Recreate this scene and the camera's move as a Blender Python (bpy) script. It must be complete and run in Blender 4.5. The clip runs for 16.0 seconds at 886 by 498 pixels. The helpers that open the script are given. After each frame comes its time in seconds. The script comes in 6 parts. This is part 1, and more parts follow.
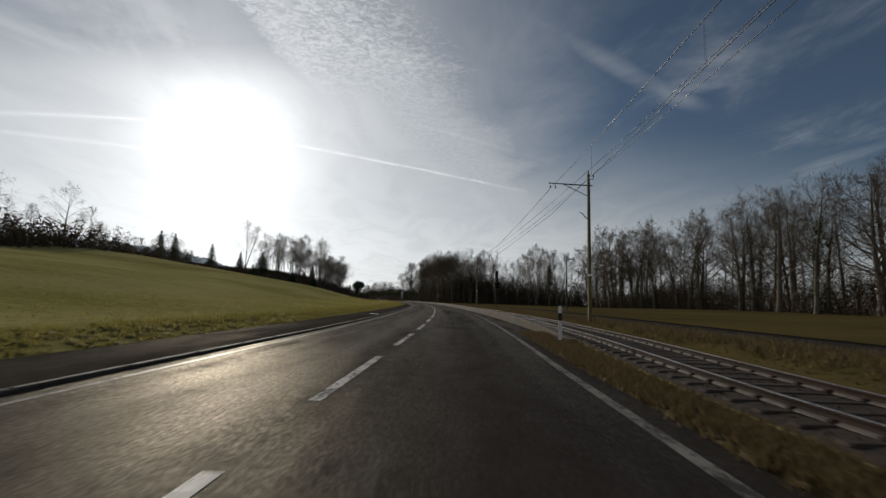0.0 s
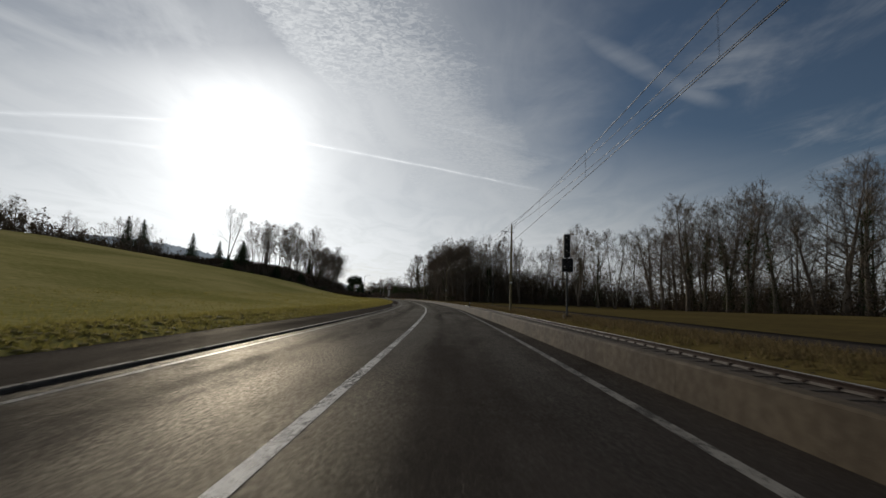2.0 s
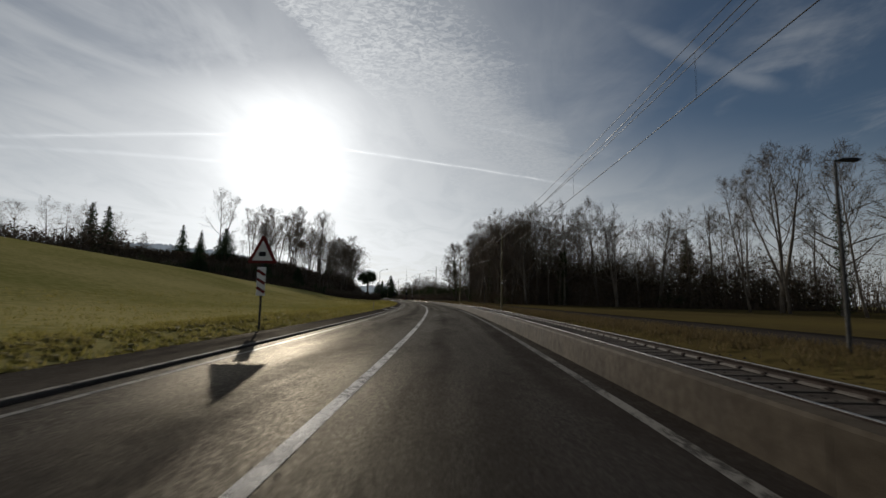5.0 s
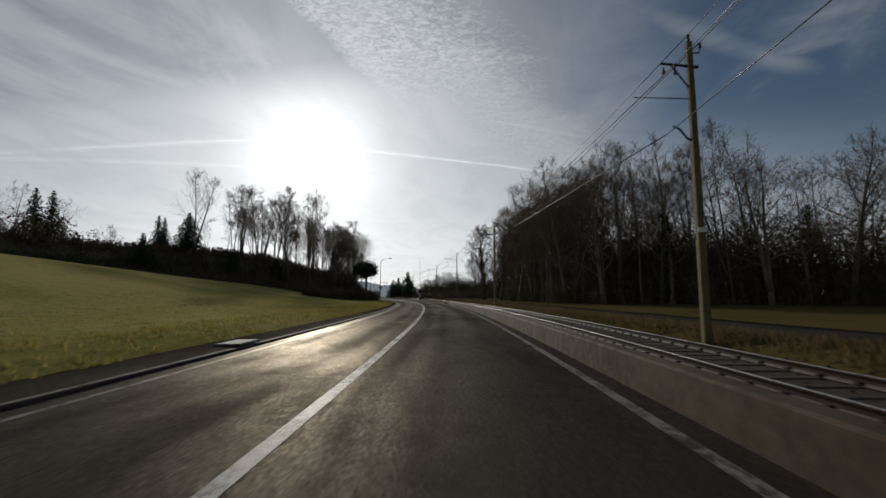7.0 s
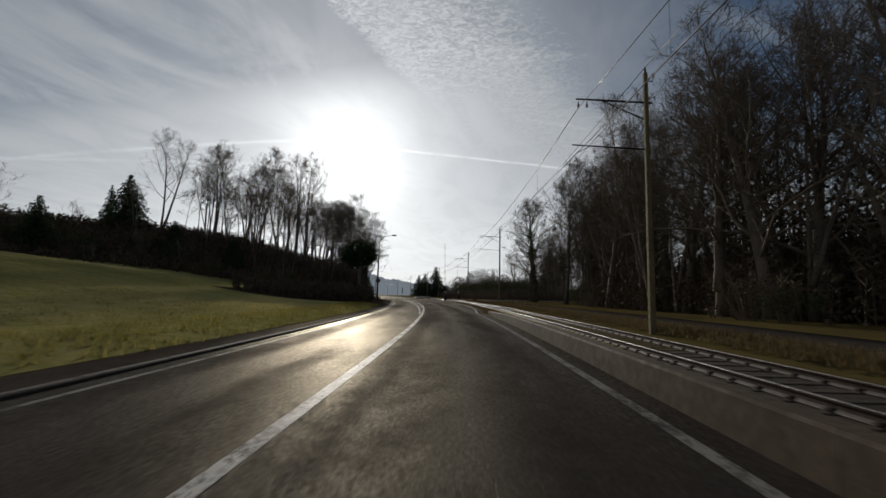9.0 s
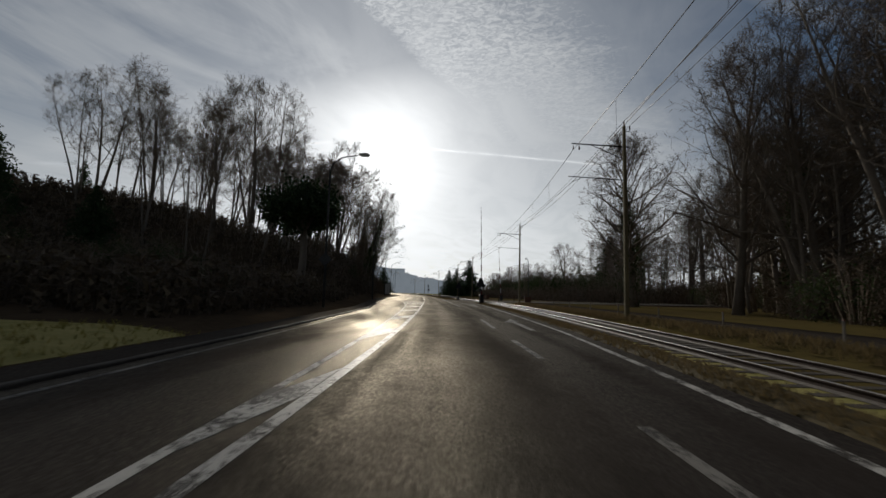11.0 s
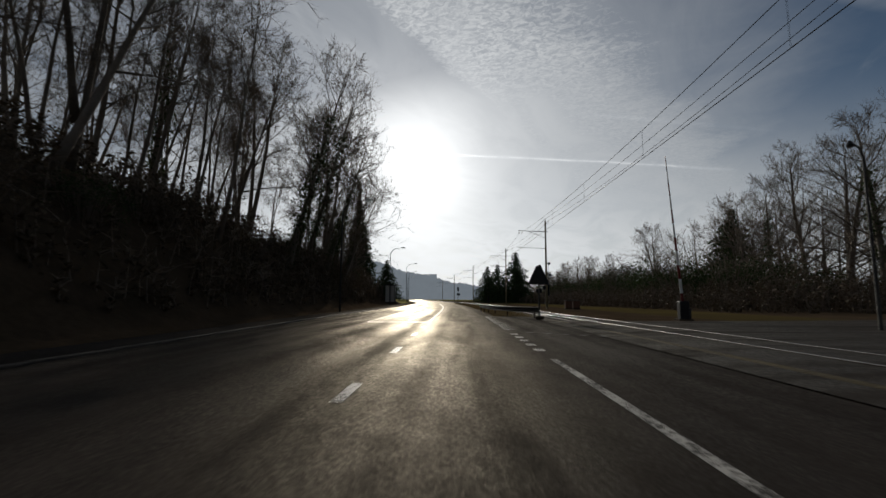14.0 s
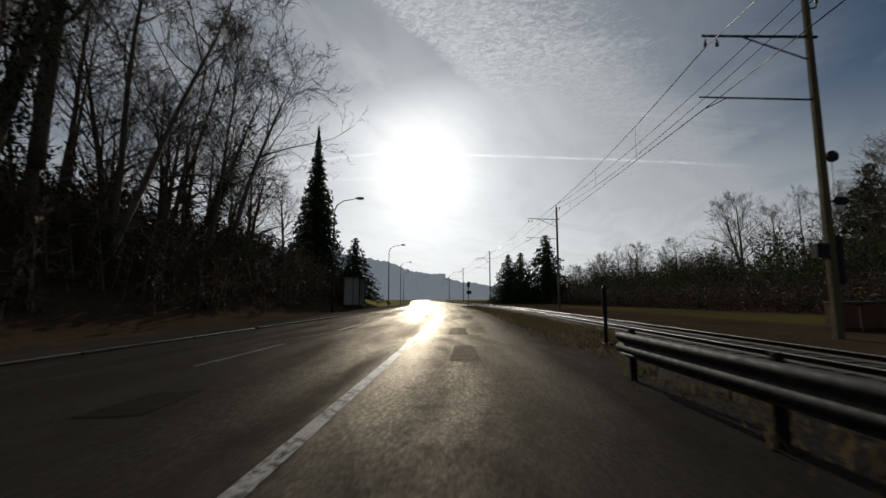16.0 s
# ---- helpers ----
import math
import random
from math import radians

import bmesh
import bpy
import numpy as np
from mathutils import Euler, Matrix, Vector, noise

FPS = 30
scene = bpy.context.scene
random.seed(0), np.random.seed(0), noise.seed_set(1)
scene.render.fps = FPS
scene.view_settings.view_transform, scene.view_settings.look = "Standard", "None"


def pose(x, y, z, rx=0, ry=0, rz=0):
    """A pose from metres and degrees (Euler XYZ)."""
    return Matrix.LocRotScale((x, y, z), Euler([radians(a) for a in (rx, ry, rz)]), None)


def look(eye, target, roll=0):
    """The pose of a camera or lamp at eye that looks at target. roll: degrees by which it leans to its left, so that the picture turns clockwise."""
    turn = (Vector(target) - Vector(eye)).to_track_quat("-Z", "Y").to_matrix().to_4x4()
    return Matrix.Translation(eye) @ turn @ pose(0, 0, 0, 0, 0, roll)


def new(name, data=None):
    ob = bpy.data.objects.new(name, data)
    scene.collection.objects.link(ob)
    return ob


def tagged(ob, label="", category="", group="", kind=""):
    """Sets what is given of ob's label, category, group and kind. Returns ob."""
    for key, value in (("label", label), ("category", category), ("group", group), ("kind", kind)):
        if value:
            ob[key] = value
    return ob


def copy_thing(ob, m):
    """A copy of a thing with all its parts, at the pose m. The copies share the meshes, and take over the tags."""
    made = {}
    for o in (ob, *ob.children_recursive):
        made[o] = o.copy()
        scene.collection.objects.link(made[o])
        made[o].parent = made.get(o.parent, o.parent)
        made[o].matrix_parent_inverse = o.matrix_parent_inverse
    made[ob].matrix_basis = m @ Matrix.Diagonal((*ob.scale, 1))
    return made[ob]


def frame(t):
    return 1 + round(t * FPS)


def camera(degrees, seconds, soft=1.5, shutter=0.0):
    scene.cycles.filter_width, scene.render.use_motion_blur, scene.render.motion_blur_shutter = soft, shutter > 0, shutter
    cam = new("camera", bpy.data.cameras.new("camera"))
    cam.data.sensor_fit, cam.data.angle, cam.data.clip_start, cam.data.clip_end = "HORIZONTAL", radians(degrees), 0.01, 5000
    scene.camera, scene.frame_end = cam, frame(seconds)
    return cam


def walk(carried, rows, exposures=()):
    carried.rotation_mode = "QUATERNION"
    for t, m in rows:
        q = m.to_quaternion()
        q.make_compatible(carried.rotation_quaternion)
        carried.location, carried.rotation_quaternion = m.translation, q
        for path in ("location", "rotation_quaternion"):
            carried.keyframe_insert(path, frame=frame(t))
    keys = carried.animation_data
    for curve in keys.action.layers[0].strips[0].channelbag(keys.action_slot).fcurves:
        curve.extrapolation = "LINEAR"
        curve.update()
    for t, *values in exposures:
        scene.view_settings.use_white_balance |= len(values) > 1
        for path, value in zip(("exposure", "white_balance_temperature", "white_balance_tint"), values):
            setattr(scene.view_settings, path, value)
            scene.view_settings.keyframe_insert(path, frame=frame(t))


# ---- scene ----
# camera and its drive
cam = camera(90.3, 16.0, soft=1.5, shutter=0.12)
PATH = [
    (0.0, pose(-0.000, 0.000, 1.25, 96.582, -1.569, -3.304)),
    (0.5, pose(0.894, 9.738, 1.25, 96.623, -1.639, -2.848)),
    (1.0, pose(1.703, 19.451, 1.25, 96.609, -1.570, -2.516)),
    (1.5, pose(2.370, 29.172, 1.25, 96.526, -1.849, -2.149)),
    (2.0, pose(2.895, 38.896, 1.25, 96.318, -1.897, -1.687)),
    (2.5, pose(3.293, 48.630, 1.25, 96.407, -2.383, -0.968)),
    (3.0, pose(3.589, 58.359, 1.25, 96.202, -2.261, -0.024)),
    (3.5, pose(3.793, 68.058, 1.25, 96.348, -1.314, 1.097)),
    (4.0, pose(3.887, 77.717, 1.25, 96.199, -1.359, 1.964)),
    (4.5, pose(3.805, 87.395, 1.25, 96.262, -1.220, 2.982)),
    (5.0, pose(3.544, 97.094, 1.25, 96.355, -1.054, 3.892)),
    (5.5, pose(3.122, 106.824, 1.25, 96.449, -0.936, 4.719)),
    (6.0, pose(2.558, 116.593, 1.25, 96.665, -0.960, 5.440)),
    (6.5, pose(1.862, 126.412, 1.25, 95.802, -0.306, 6.170)),
    (7.0, pose(1.029, 136.286, 1.25, 96.065, 0.062, 7.083)),
    (7.5, pose(0.041, 146.202, 1.25, 95.783, 0.665, 8.007)),
    (8.0, pose(-1.129, 156.162, 1.25, 96.309, -0.153, 8.925)),
    (8.5, pose(-2.485, 166.134, 1.25, 95.976, -1.016, 10.066)),
    (9.0, pose(-4.002, 176.063, 1.25, 95.970, -1.141, 11.363)),
    (9.5, pose(-5.669, 185.917, 1.25, 95.996, -0.749, 12.009)),
    (10.0, pose(-7.525, 195.713, 1.25, 95.909, -0.972, 13.157)),
    (10.5, pose(-9.590, 205.424, 1.25, 95.834, -1.108, 14.499)),
    (11.0, pose(-11.874, 215.031, 1.25, 95.717, -1.474, 15.860)),
    (11.5, pose(-14.370, 224.519, 1.25, 96.085, -0.917, 17.189)),
    (12.0, pose(-17.037, 233.891, 1.25, 96.158, -0.671, 18.178)),
    (12.5, pose(-19.820, 243.202, 1.25, 96.132, -0.602, 18.910)),
    (13.0, pose(-22.667, 252.450, 1.25, 96.223, -0.696, 19.427)),
    (13.5, pose(-25.601, 261.651, 1.25, 96.353, -0.512, 19.860)),
    (14.0, pose(-28.630, 270.851, 1.25, 96.424, -0.292, 20.222)),
    (14.5, pose(-31.702, 280.052, 1.25, 96.397, 0.161, 20.374)),
    (15.0, pose(-34.777, 289.235, 1.25, 96.201, 0.157, 20.533)),
    (15.5, pose(-37.841, 298.357, 1.25, 96.360, 0.026, 20.901)),
    (16.0, pose(-40.890, 307.427, 1.25, 96.432, 0.132, 21.455)),
]
EXPOSURES = ((0.0, 0.0), (4.0, -0.08), (9.0, -0.12), (12.0, -0.18), (16.0, -0.24))
walk(cam, PATH, EXPOSURES)

# world, sun
SUN_AZ, SUN_EL = 24.1, 16.8          # degrees to the left of +y, and up
SUN = Vector((-math.sin(radians(SUN_AZ)) * math.cos(radians(SUN_EL)),
              math.cos(radians(SUN_AZ)) * math.cos(radians(SUN_EL)), math.sin(radians(SUN_EL))))


class Nodes:
    """Short writing for node trees."""
    def __init__(self, tree):
        self.t = tree
        tree.nodes.clear()

    def add(self, kind):
        return self.t.nodes.new(kind)

    def put(self, a, b):
        self.t.links.new(a, b)

    def value(self, sock, v):
        if isinstance(v, bpy.types.NodeSocket):
            self.put(v, sock)
        else:
            sock.default_value = v

    def math(self, op, a, b=0.0, clamp=False):
        n = self.add("ShaderNodeMath")
        n.operation, n.use_clamp = op, clamp
        self.value(n.inputs[0], a)
        self.value(n.inputs[1], b)
        return n.outputs[0]

    def vmath(self, op, a, b=(0, 0, 0)):
        n = self.add("ShaderNodeVectorMath")
        n.operation = op
        self.value(n.inputs[0], a)
        self.value(n.inputs[1], b)
        return n.outputs["Value"] if op in ("DOT_PRODUCT", "LENGTH") else n.outputs["Vector"]

    def noise(self, vec, scale, detail=4.0, rough=0.55, dist=0.0):
        n = self.add("ShaderNodeTexNoise")
        self.put(vec, n.inputs["Vector"])
        n.inputs["Scale"].default_value, n.inputs["Detail"].default_value = scale, detail
        n.inputs["Roughness"].default_value, n.inputs["Distortion"].default_value = rough, dist
        return n.outputs["Fac"]

    def span(self, v, a, b, c=0.0, d=1.0, smooth=True):
        n = self.add("ShaderNodeMapRange")
        n.interpolation_type = "SMOOTHSTEP" if smooth else "LINEAR"
        self.put(v, n.inputs["Value"])
        for key, x in (("From Min", a), ("From Max", b), ("To Min", c), ("To Max", d)):
            n.inputs[key].default_value = x
        return n.outputs["Result"]

    def mix(self, fac, a, b, op="MIX"):
        n = self.add("ShaderNodeMix")
        n.data_type, n.blend_type = "RGBA", op
        self.value(n.inputs[0], fac)
        for sock, x in ((n.inputs[6], a), (n.inputs[7], b)):
            if isinstance(x, bpy.types.NodeSocket):
                self.put(x, sock)
            else:
                sock.default_value = (*x[:3], 1)
        return n.outputs[2]

    def scaled(self, vec, s):
        n = self.add("ShaderNodeVectorMath")
        n.operation = "MULTIPLY"
        self.put(vec, n.inputs[0])
        n.inputs[1].default_value = s
        return n.outputs["Vector"]


def make_world():
    w = bpy.data.worlds.new("winter_sky")
    w.use_nodes = True
    scene.world = w
    n = Nodes(w.node_tree)
    sky = n.add("ShaderNodeTexSky")
    sky.sky_type = "NISHITA"
    sky.sun_disc, sky.sun_elevation, sky.sun_rotation = False, radians(SUN_EL), radians(-SUN_AZ)
    sky.air_density, sky.dust_density, sky.ozone_density, sky.altitude = 1.0, 0.4, 2.0, 400
    co = n.add("ShaderNodeTexCoord").outputs["Generated"]
    sep = n.add("ShaderNodeSeparateXYZ")
    n.put(co, sep.inputs[0])
    # a flat cloud layer overhead, seen in perspective
    den = n.math("ADD", n.math("MAXIMUM", sep.outputs["Z"], 0.02), 0.05)
    comb = n.add("ShaderNodeCombineXYZ")
    n.put(n.math("DIVIDE", sep.outputs["X"], den), comb.inputs[0])
    n.put(n.math("DIVIDE", sep.outputs["Y"], den), comb.inputs[1])
    flat = comb.outputs[0]
    near = n.math("MAXIMUM", n.vmath("DOT_PRODUCT", co, tuple(SUN)), 0.0)
    warp = n.noise(n.scaled(flat, (0.9, 0.9, 1)), 1.6, 5, 0.62, 0.5)
    wob = n.math("SUBTRACT", warp, 0.5)
    veil = n.noise(n.scaled(flat, (1.1, 0.5, 1)), 1.0, 6, 0.62, 0.8)
    streak = n.noise(n.scaled(flat, (1.7, 0.8, 1)), 1.2, 6, 0.62, 1.2)
    ripple = n.noise(n.scaled(flat, (7.5, 10.5, 1)), 4.6, 3, 0.6, 1.1)
    # a sheet of rippled cloud between two ragged edges that run along the way
    left_edge = n.math("ADD", n.vmath("DOT_PRODUCT", flat, (0.975, -0.21, 0)), n.math("MULTIPLY", wob, 0.22))
    right_edge = n.math("ADD", n.vmath("DOT_PRODUCT", flat, (1.0, -0.5, 0)), n.math("MULTIPLY", wob, 0.7))
    sheet = n.math("MULTIPLY", n.span(left_edge, -0.98, -0.82), n.span(right_edge, -0.98, -0.36, 1.0, 0.0))
    fsep = n.add("ShaderNodeSeparateXYZ")
    n.put(flat, fsep.inputs[0])
    ahead = fsep.outputs["Y"]
    grain = n.math("MULTIPLY", n.span(ahead, 1.3, 2.1, 1.0, 0.3), n.span(veil, 0.35, 0.6, 0.55, 1.0))
    ripples = n.math("MULTIPLY", n.math("SUBTRACT", n.span(ripple, 0.30, 0.70), 0.5), grain)
    sheet = n.math("MULTIPLY", sheet, n.math("ADD", n.math("MULTIPLY", ripples, 0.56), 0.70))
    hazy = n.math("MULTIPLY", n.span(left_edge, -0.85, -1.15), n.span(n.math("ADD", n.math("MULTIPLY", veil, 0.6), n.math("MULTIPLY", streak, 0.4)), 0.36, 0.66, 0.14, 0.66))
    wisps = n.math("MULTIPLY", n.span(right_edge, -0.6, 0.0), n.span(n.math("ADD", n.math("MULTIPLY", veil, 0.5), n.math("MULTIPLY", streak, 0.5)), 0.44, 0.72, 0.02, 0.42))
    cover = n.math("MAXIMUM", n.math("MAXIMUM", sheet, hazy), wisps)
    thin = n.math("MULTIPLY", n.span(ahead, 1.15, 1.9, 0.0, 0.78), n.span(right_edge, -1.35, -0.6, 1.0, 0.0))
    cover = n.math("MAXIMUM", cover, n.math("MULTIPLY", thin, n.span(streak, 0.3, 0.62, 0.85, 1.0)))
    cover = n.math("MAXIMUM", cover, n.math("MULTIPLY", n.span(right_edge, -0.8, 0.12, 0.46, 0.0), n.span(streak, 0.3, 0.65, 0.7, 1.0)))
    rise = n.math("ADD", sep.outputs["Z"], n.math("MULTIPLY", n.math("MAXIMUM", n.math("SUBTRACT", sep.outputs["X"], 0.22), 0.0), 0.32))
    low = n.span(rise, 0.08, 0.47, 0.96, 0.0)
    cover = n.math("MAXIMUM", cover, n.math("MULTIPLY", low, n.span(streak, 0.3, 0.62, 0.80, 1.0)))
    trails = None
    for nx, ny, off, wid, amt, t0, t1 in TRAILS:
        line = n.math("ABSOLUTE", n.math("SUBTRACT", n.math("ADD", n.vmath("DOT_PRODUCT", flat, (nx, ny, 0)), n.math("MULTIPLY", wob, wid * 1.6)), off))
        soft = n.math("MULTIPLY", n.span(line, 0.0, wid, amt, 0.0), n.span(veil, 0.32, 0.56, 0.35, 1.0))
        run = n.vmath("DOT_PRODUCT", flat, (-ny, nx, 0))
        soft = n.math("MULTIPLY", soft, n.math("MULTIPLY", n.span(run, t0 - 0.12, t0 + 0.12), n.span(run, t1 - 0.12, t1 + 0.12, 1.0, 0.0)))
        trails = soft if trails is None else n.math("MAXIMUM", trails, soft)
    cover = n.math("MAXIMUM", cover, trails, True)
    glow = n.math("POWER", near, 8.5)
    haze = n.math("MULTIPLY", n.span(sep.outputs["Z"], 0.0, 0.36, 1.0, 0.0), n.math("POWER", near, 3.0))
    core = n.math("ADD", n.math("MULTIPLY", n.math("POWER", near, 120.0), 0.9), n.math("MULTIPLY", n.math("POWER", near, 34.0), 0.2))
    lum = n.math("ADD", n.math("ADD", n.math("ADD", CLOUD, n.math("MULTIPLY", haze, HAZE)), n.math("MULTIPLY", glow, GLOW)), n.math("MULTIPLY", core, CORE))
    lum = n.math("ADD", lum, n.math("MULTIPLY", trails, 2.2))
    cl = n.add("ShaderNodeCombineColor")
    for i, k in enumerate((0.95, 0.985, 1.015)):
        n.put(n.math("MULTIPLY", lum, k), cl.inputs[i])
    hsv = n.add("ShaderNodeHueSaturation")
    n.put(sky.outputs[0], hsv.inputs["Color"])
    hsv.inputs["Saturation"].default_value, hsv.inputs["Value"].default_value = 1.05, SKY_V
    col = n.mix(cover, hsv.outputs[0], cl.outputs[0])
    core_c = n.add("ShaderNodeCombineColor")
    extra = n.math("ADD", n.math("MULTIPLY", core, CORE * 0.6), n.math("MULTIPLY", glow, GLOW * 0.22))
    for i, k in enumerate((1.0, 0.97, 0.9)):
        n.put(n.math("MULTIPLY", extra, k), core_c.inputs[i])
    col = n.mix(1.0, col, core_c.outputs[0], "ADD")
    bg = n.add("ShaderNodeBackground")
    n.put(col, bg.inputs[0])
    bg.inputs[1].default_value = 0.06
    out = n.add("ShaderNodeOutputWorld")
    n.put(bg.outputs[0], out.inputs[0])


# brightness of cloud, of the bright sky about the sun, and of its core
CLOUD, GLOW, CORE, SKY_V, HAZE = 7.3, 5.4, 9.0, 0.60, 5.0
# vapour trails in the cloud layer: normal (x, y), offset, width, strength, and where along its line each begins and ends
TRAILS = ((0.06, -0.998, -2.295, 0.05, 0.85, -3.2, -1.1), (0.43, -0.90, -2.56, 0.042, 1.0, -0.1, 2.05), (0.314, -0.95, -3.0, 0.06, 0.75, -2.6, -0.6),
          (0.743, 0.669, -0.03, 0.085, 0.95, -3.85, -0.6), (0.474, -0.881, -1.018, 0.085, 0.26, 0.6, 1.95),
          (0.466, -0.885, -1.925, 0.035, 0.4, 1.0, 1.95), (0.946, 0.323, -0.52, 0.022, 0.45, -2.5, -1.9))
make_world()
lamp = bpy.data.lights.new("sun", "SUN")
lamp.energy, lamp.angle, lamp.color = 2.6, radians(0.6), (1.0, 0.93, 0.82)
sun_lamp = new("sun", lamp)
sun_lamp.matrix_world = look(SUN * 300, (0, 0, 0))


# materials
def surface(name, base, other, rough=0.8, big=0.3, small=8.0, bump=0.3, bump_scale=30.0, metal=0.0, rand=0.0, spec=0.12, rough_var=0.1, coords="Object"):
    """A material with variation at two scales, fine relief, and some difference from object to object."""
    m = bpy.data.materials.new(name)
    m.use_nodes = True
    n = Nodes(m.node_tree)
    co = n.add("ShaderNodeTexCoord").outputs[coords]
    a = n.noise(co, big, 3, 0.6)
    b = n.noise(co, small, 5, 0.65)
    f = n.math("ADD", n.math("MULTIPLY", a, 0.55), n.math("MULTIPLY", b, 0.45))
    col = n.mix(n.span(f, 0.32, 0.68), base, other)
    if rand:
        r = n.add("ShaderNodeObjectInfo").outputs["Random"]
        hsv = n.add("ShaderNodeHueSaturation")
        n.put(n.span(r, 0, 1, 1 - rand, 1 + rand, False), hsv.inputs["Value"])
        n.put(col, hsv.inputs["Color"])
        col = hsv.outputs[0]
    p = n.add("ShaderNodeBsdfPrincipled")
    n.put(col, p.inputs["Base Color"])
    n.put(n.span(b, 0.3, 0.7, rough - rough_var, rough + rough_var), p.inputs["Roughness"])
    p.inputs["Metallic"].default_value = metal
    p.inputs["Specular IOR Level"].default_value = spec
    if bump:
        bn = n.add("ShaderNodeBump")
        bn.inputs["Strength"].default_value, bn.inputs["Distance"].default_value = bump, 0.02
        n.put(n.noise(co, bump_scale, 4, 0.7), bn.inputs["Height"])
        n.put(bn.outputs[0], p.inputs["Normal"])
    out = n.add("ShaderNodeOutputMaterial")
    n.put(p.outputs[0], out.inputs[0])
    return m


def asphalt_material(name, base, other, rough, shine):
    """Worn asphalt: coarse grain that glints against the light, tar stains, polished wheel tracks."""
    m = bpy.data.materials.new(name)
    m.use_nodes = True
    n = Nodes(m.node_tree)
    uv = n.add("ShaderNodeUVMap").outputs[0]
    co = n.add("ShaderNodeTexCoord").outputs["Object"]
    stain = n.noise(n.scaled(uv, (0.9, 0.3, 1)), 1.0, 5, 0.6, 0.4)
    patch = n.noise(n.scaled(uv, (0.55, 0.13, 1)), 1.0, 5, 0.65, 1.0)
    tracks = n.noise(n.scaled(uv, (0.95, 0.008, 1)), 1.0, 2, 0.4, 0.0)
    blotch = n.noise(co, 2.6, 4, 0.7)
    grain = n.noise(co, 60.0, 3, 0.8)
    coarse = n.noise(co, 21.0, 4, 0.75)
    f = n.math("ADD", n.math("MULTIPLY", stain, 0.4), n.math("MULTIPLY", grain, 0.6))
    col = n.mix(n.span(f, 0.38, 0.62), base, other)
    bn = n.add("ShaderNodeBump")
    bn.inputs["Strength"].default_value, bn.inputs["Distance"].default_value = 1.0, 0.012
    n.put(n.math("ADD", n.math("MULTIPLY", coarse, 0.9), n.math("MULTIPLY", grain, 0.5)), bn.inputs["Height"])
    p = n.add("ShaderNodeBsdfDiffuse")
    n.put(col, p.inputs["Color"])
    n.put(bn.outputs[0], p.inputs["Normal"])
    g = n.add("ShaderNodeBsdfGlossy")
    g.inputs["Color"].default_value = (1.0, 0.92, 0.77, 1)
    n.put(bn.outputs[0], g.inputs["Normal"])
    worn = n.math("ADD", n.math("MULTIPLY", patch, 0.4), n.math("ADD", n.math("MULTIPLY", tracks, 0.42), n.math("MULTIPLY", blotch, 0.18)))
    n.put(n.math("ADD", n.span(worn, 0.36, 0.62, rough + 0.1, rough - 0.05), n.math("MULTIPLY", n.math("SUBTRACT", grain, 0.5), 0.35)), g.inputs["Roughness"])
    fr = n.add("ShaderNodeFresnel")
    fr.inputs["IOR"].default_value = 1.22
    glint = n.math("MULTIPLY", n.span(coarse, 0.40, 0.66, 0.35, 1.5), n.span(worn, 0.38, 0.60, 0.22, 1.0))
    amount = n.math("MULTIPLY", n.math("ADD", n.math("MULTIPLY", fr.outputs[0], 0.28), 0.035), n.math("MULTIPLY", glint, shine), True)
    mx = n.add("ShaderNodeMixShader")
    n.put(amount, mx.inputs[0])
    n.put(p.outputs[0], mx.inputs[1])
    n.put(g.outputs[0], mx.inputs[2])
    out = n.add("ShaderNodeOutputMaterial")
    n.put(mx.outputs[0], out.inputs[0])
    return m


def paint_material(name, col, worn, wear):
    """Road paint, chipped down to the asphalt in places."""
    m = bpy.data.materials.new(name)
    m.use_nodes = True
    n = Nodes(m.node_tree)
    co = n.add("ShaderNodeTexCoord").outputs["Object"]
    chips = n.noise(co, 13.0, 6, 0.8)
    broad = n.noise(co, 1.2, 3, 0.6)
    f = n.math("ADD", n.math("MULTIPLY", chips, 0.65), n.math("MULTIPLY", broad, 0.35))
    p = n.add("ShaderNodeBsdfPrincipled")
    n.put(n.mix(n.span(f, wear - 0.035, wear + 0.03), worn, col), p.inputs["Base Color"])
    n.put(n.span(chips, 0.3, 0.7, 0.4, 0.65), p.inputs["Roughness"])
    p.inputs["Specular IOR Level"].default_value = 0.02
    bn = n.add("ShaderNodeBump")
    bn.inputs["Strength"].default_value, bn.inputs["Distance"].default_value = 0.4, 0.01
    n.put(n.noise(co, 40.0, 4, 0.7), bn.inputs["Height"])
    n.put(bn.outputs[0], p.inputs["Normal"])
    out = n.add("ShaderNodeOutputMaterial")
    n.put(p.outputs[0], out.inputs[0])
    return m


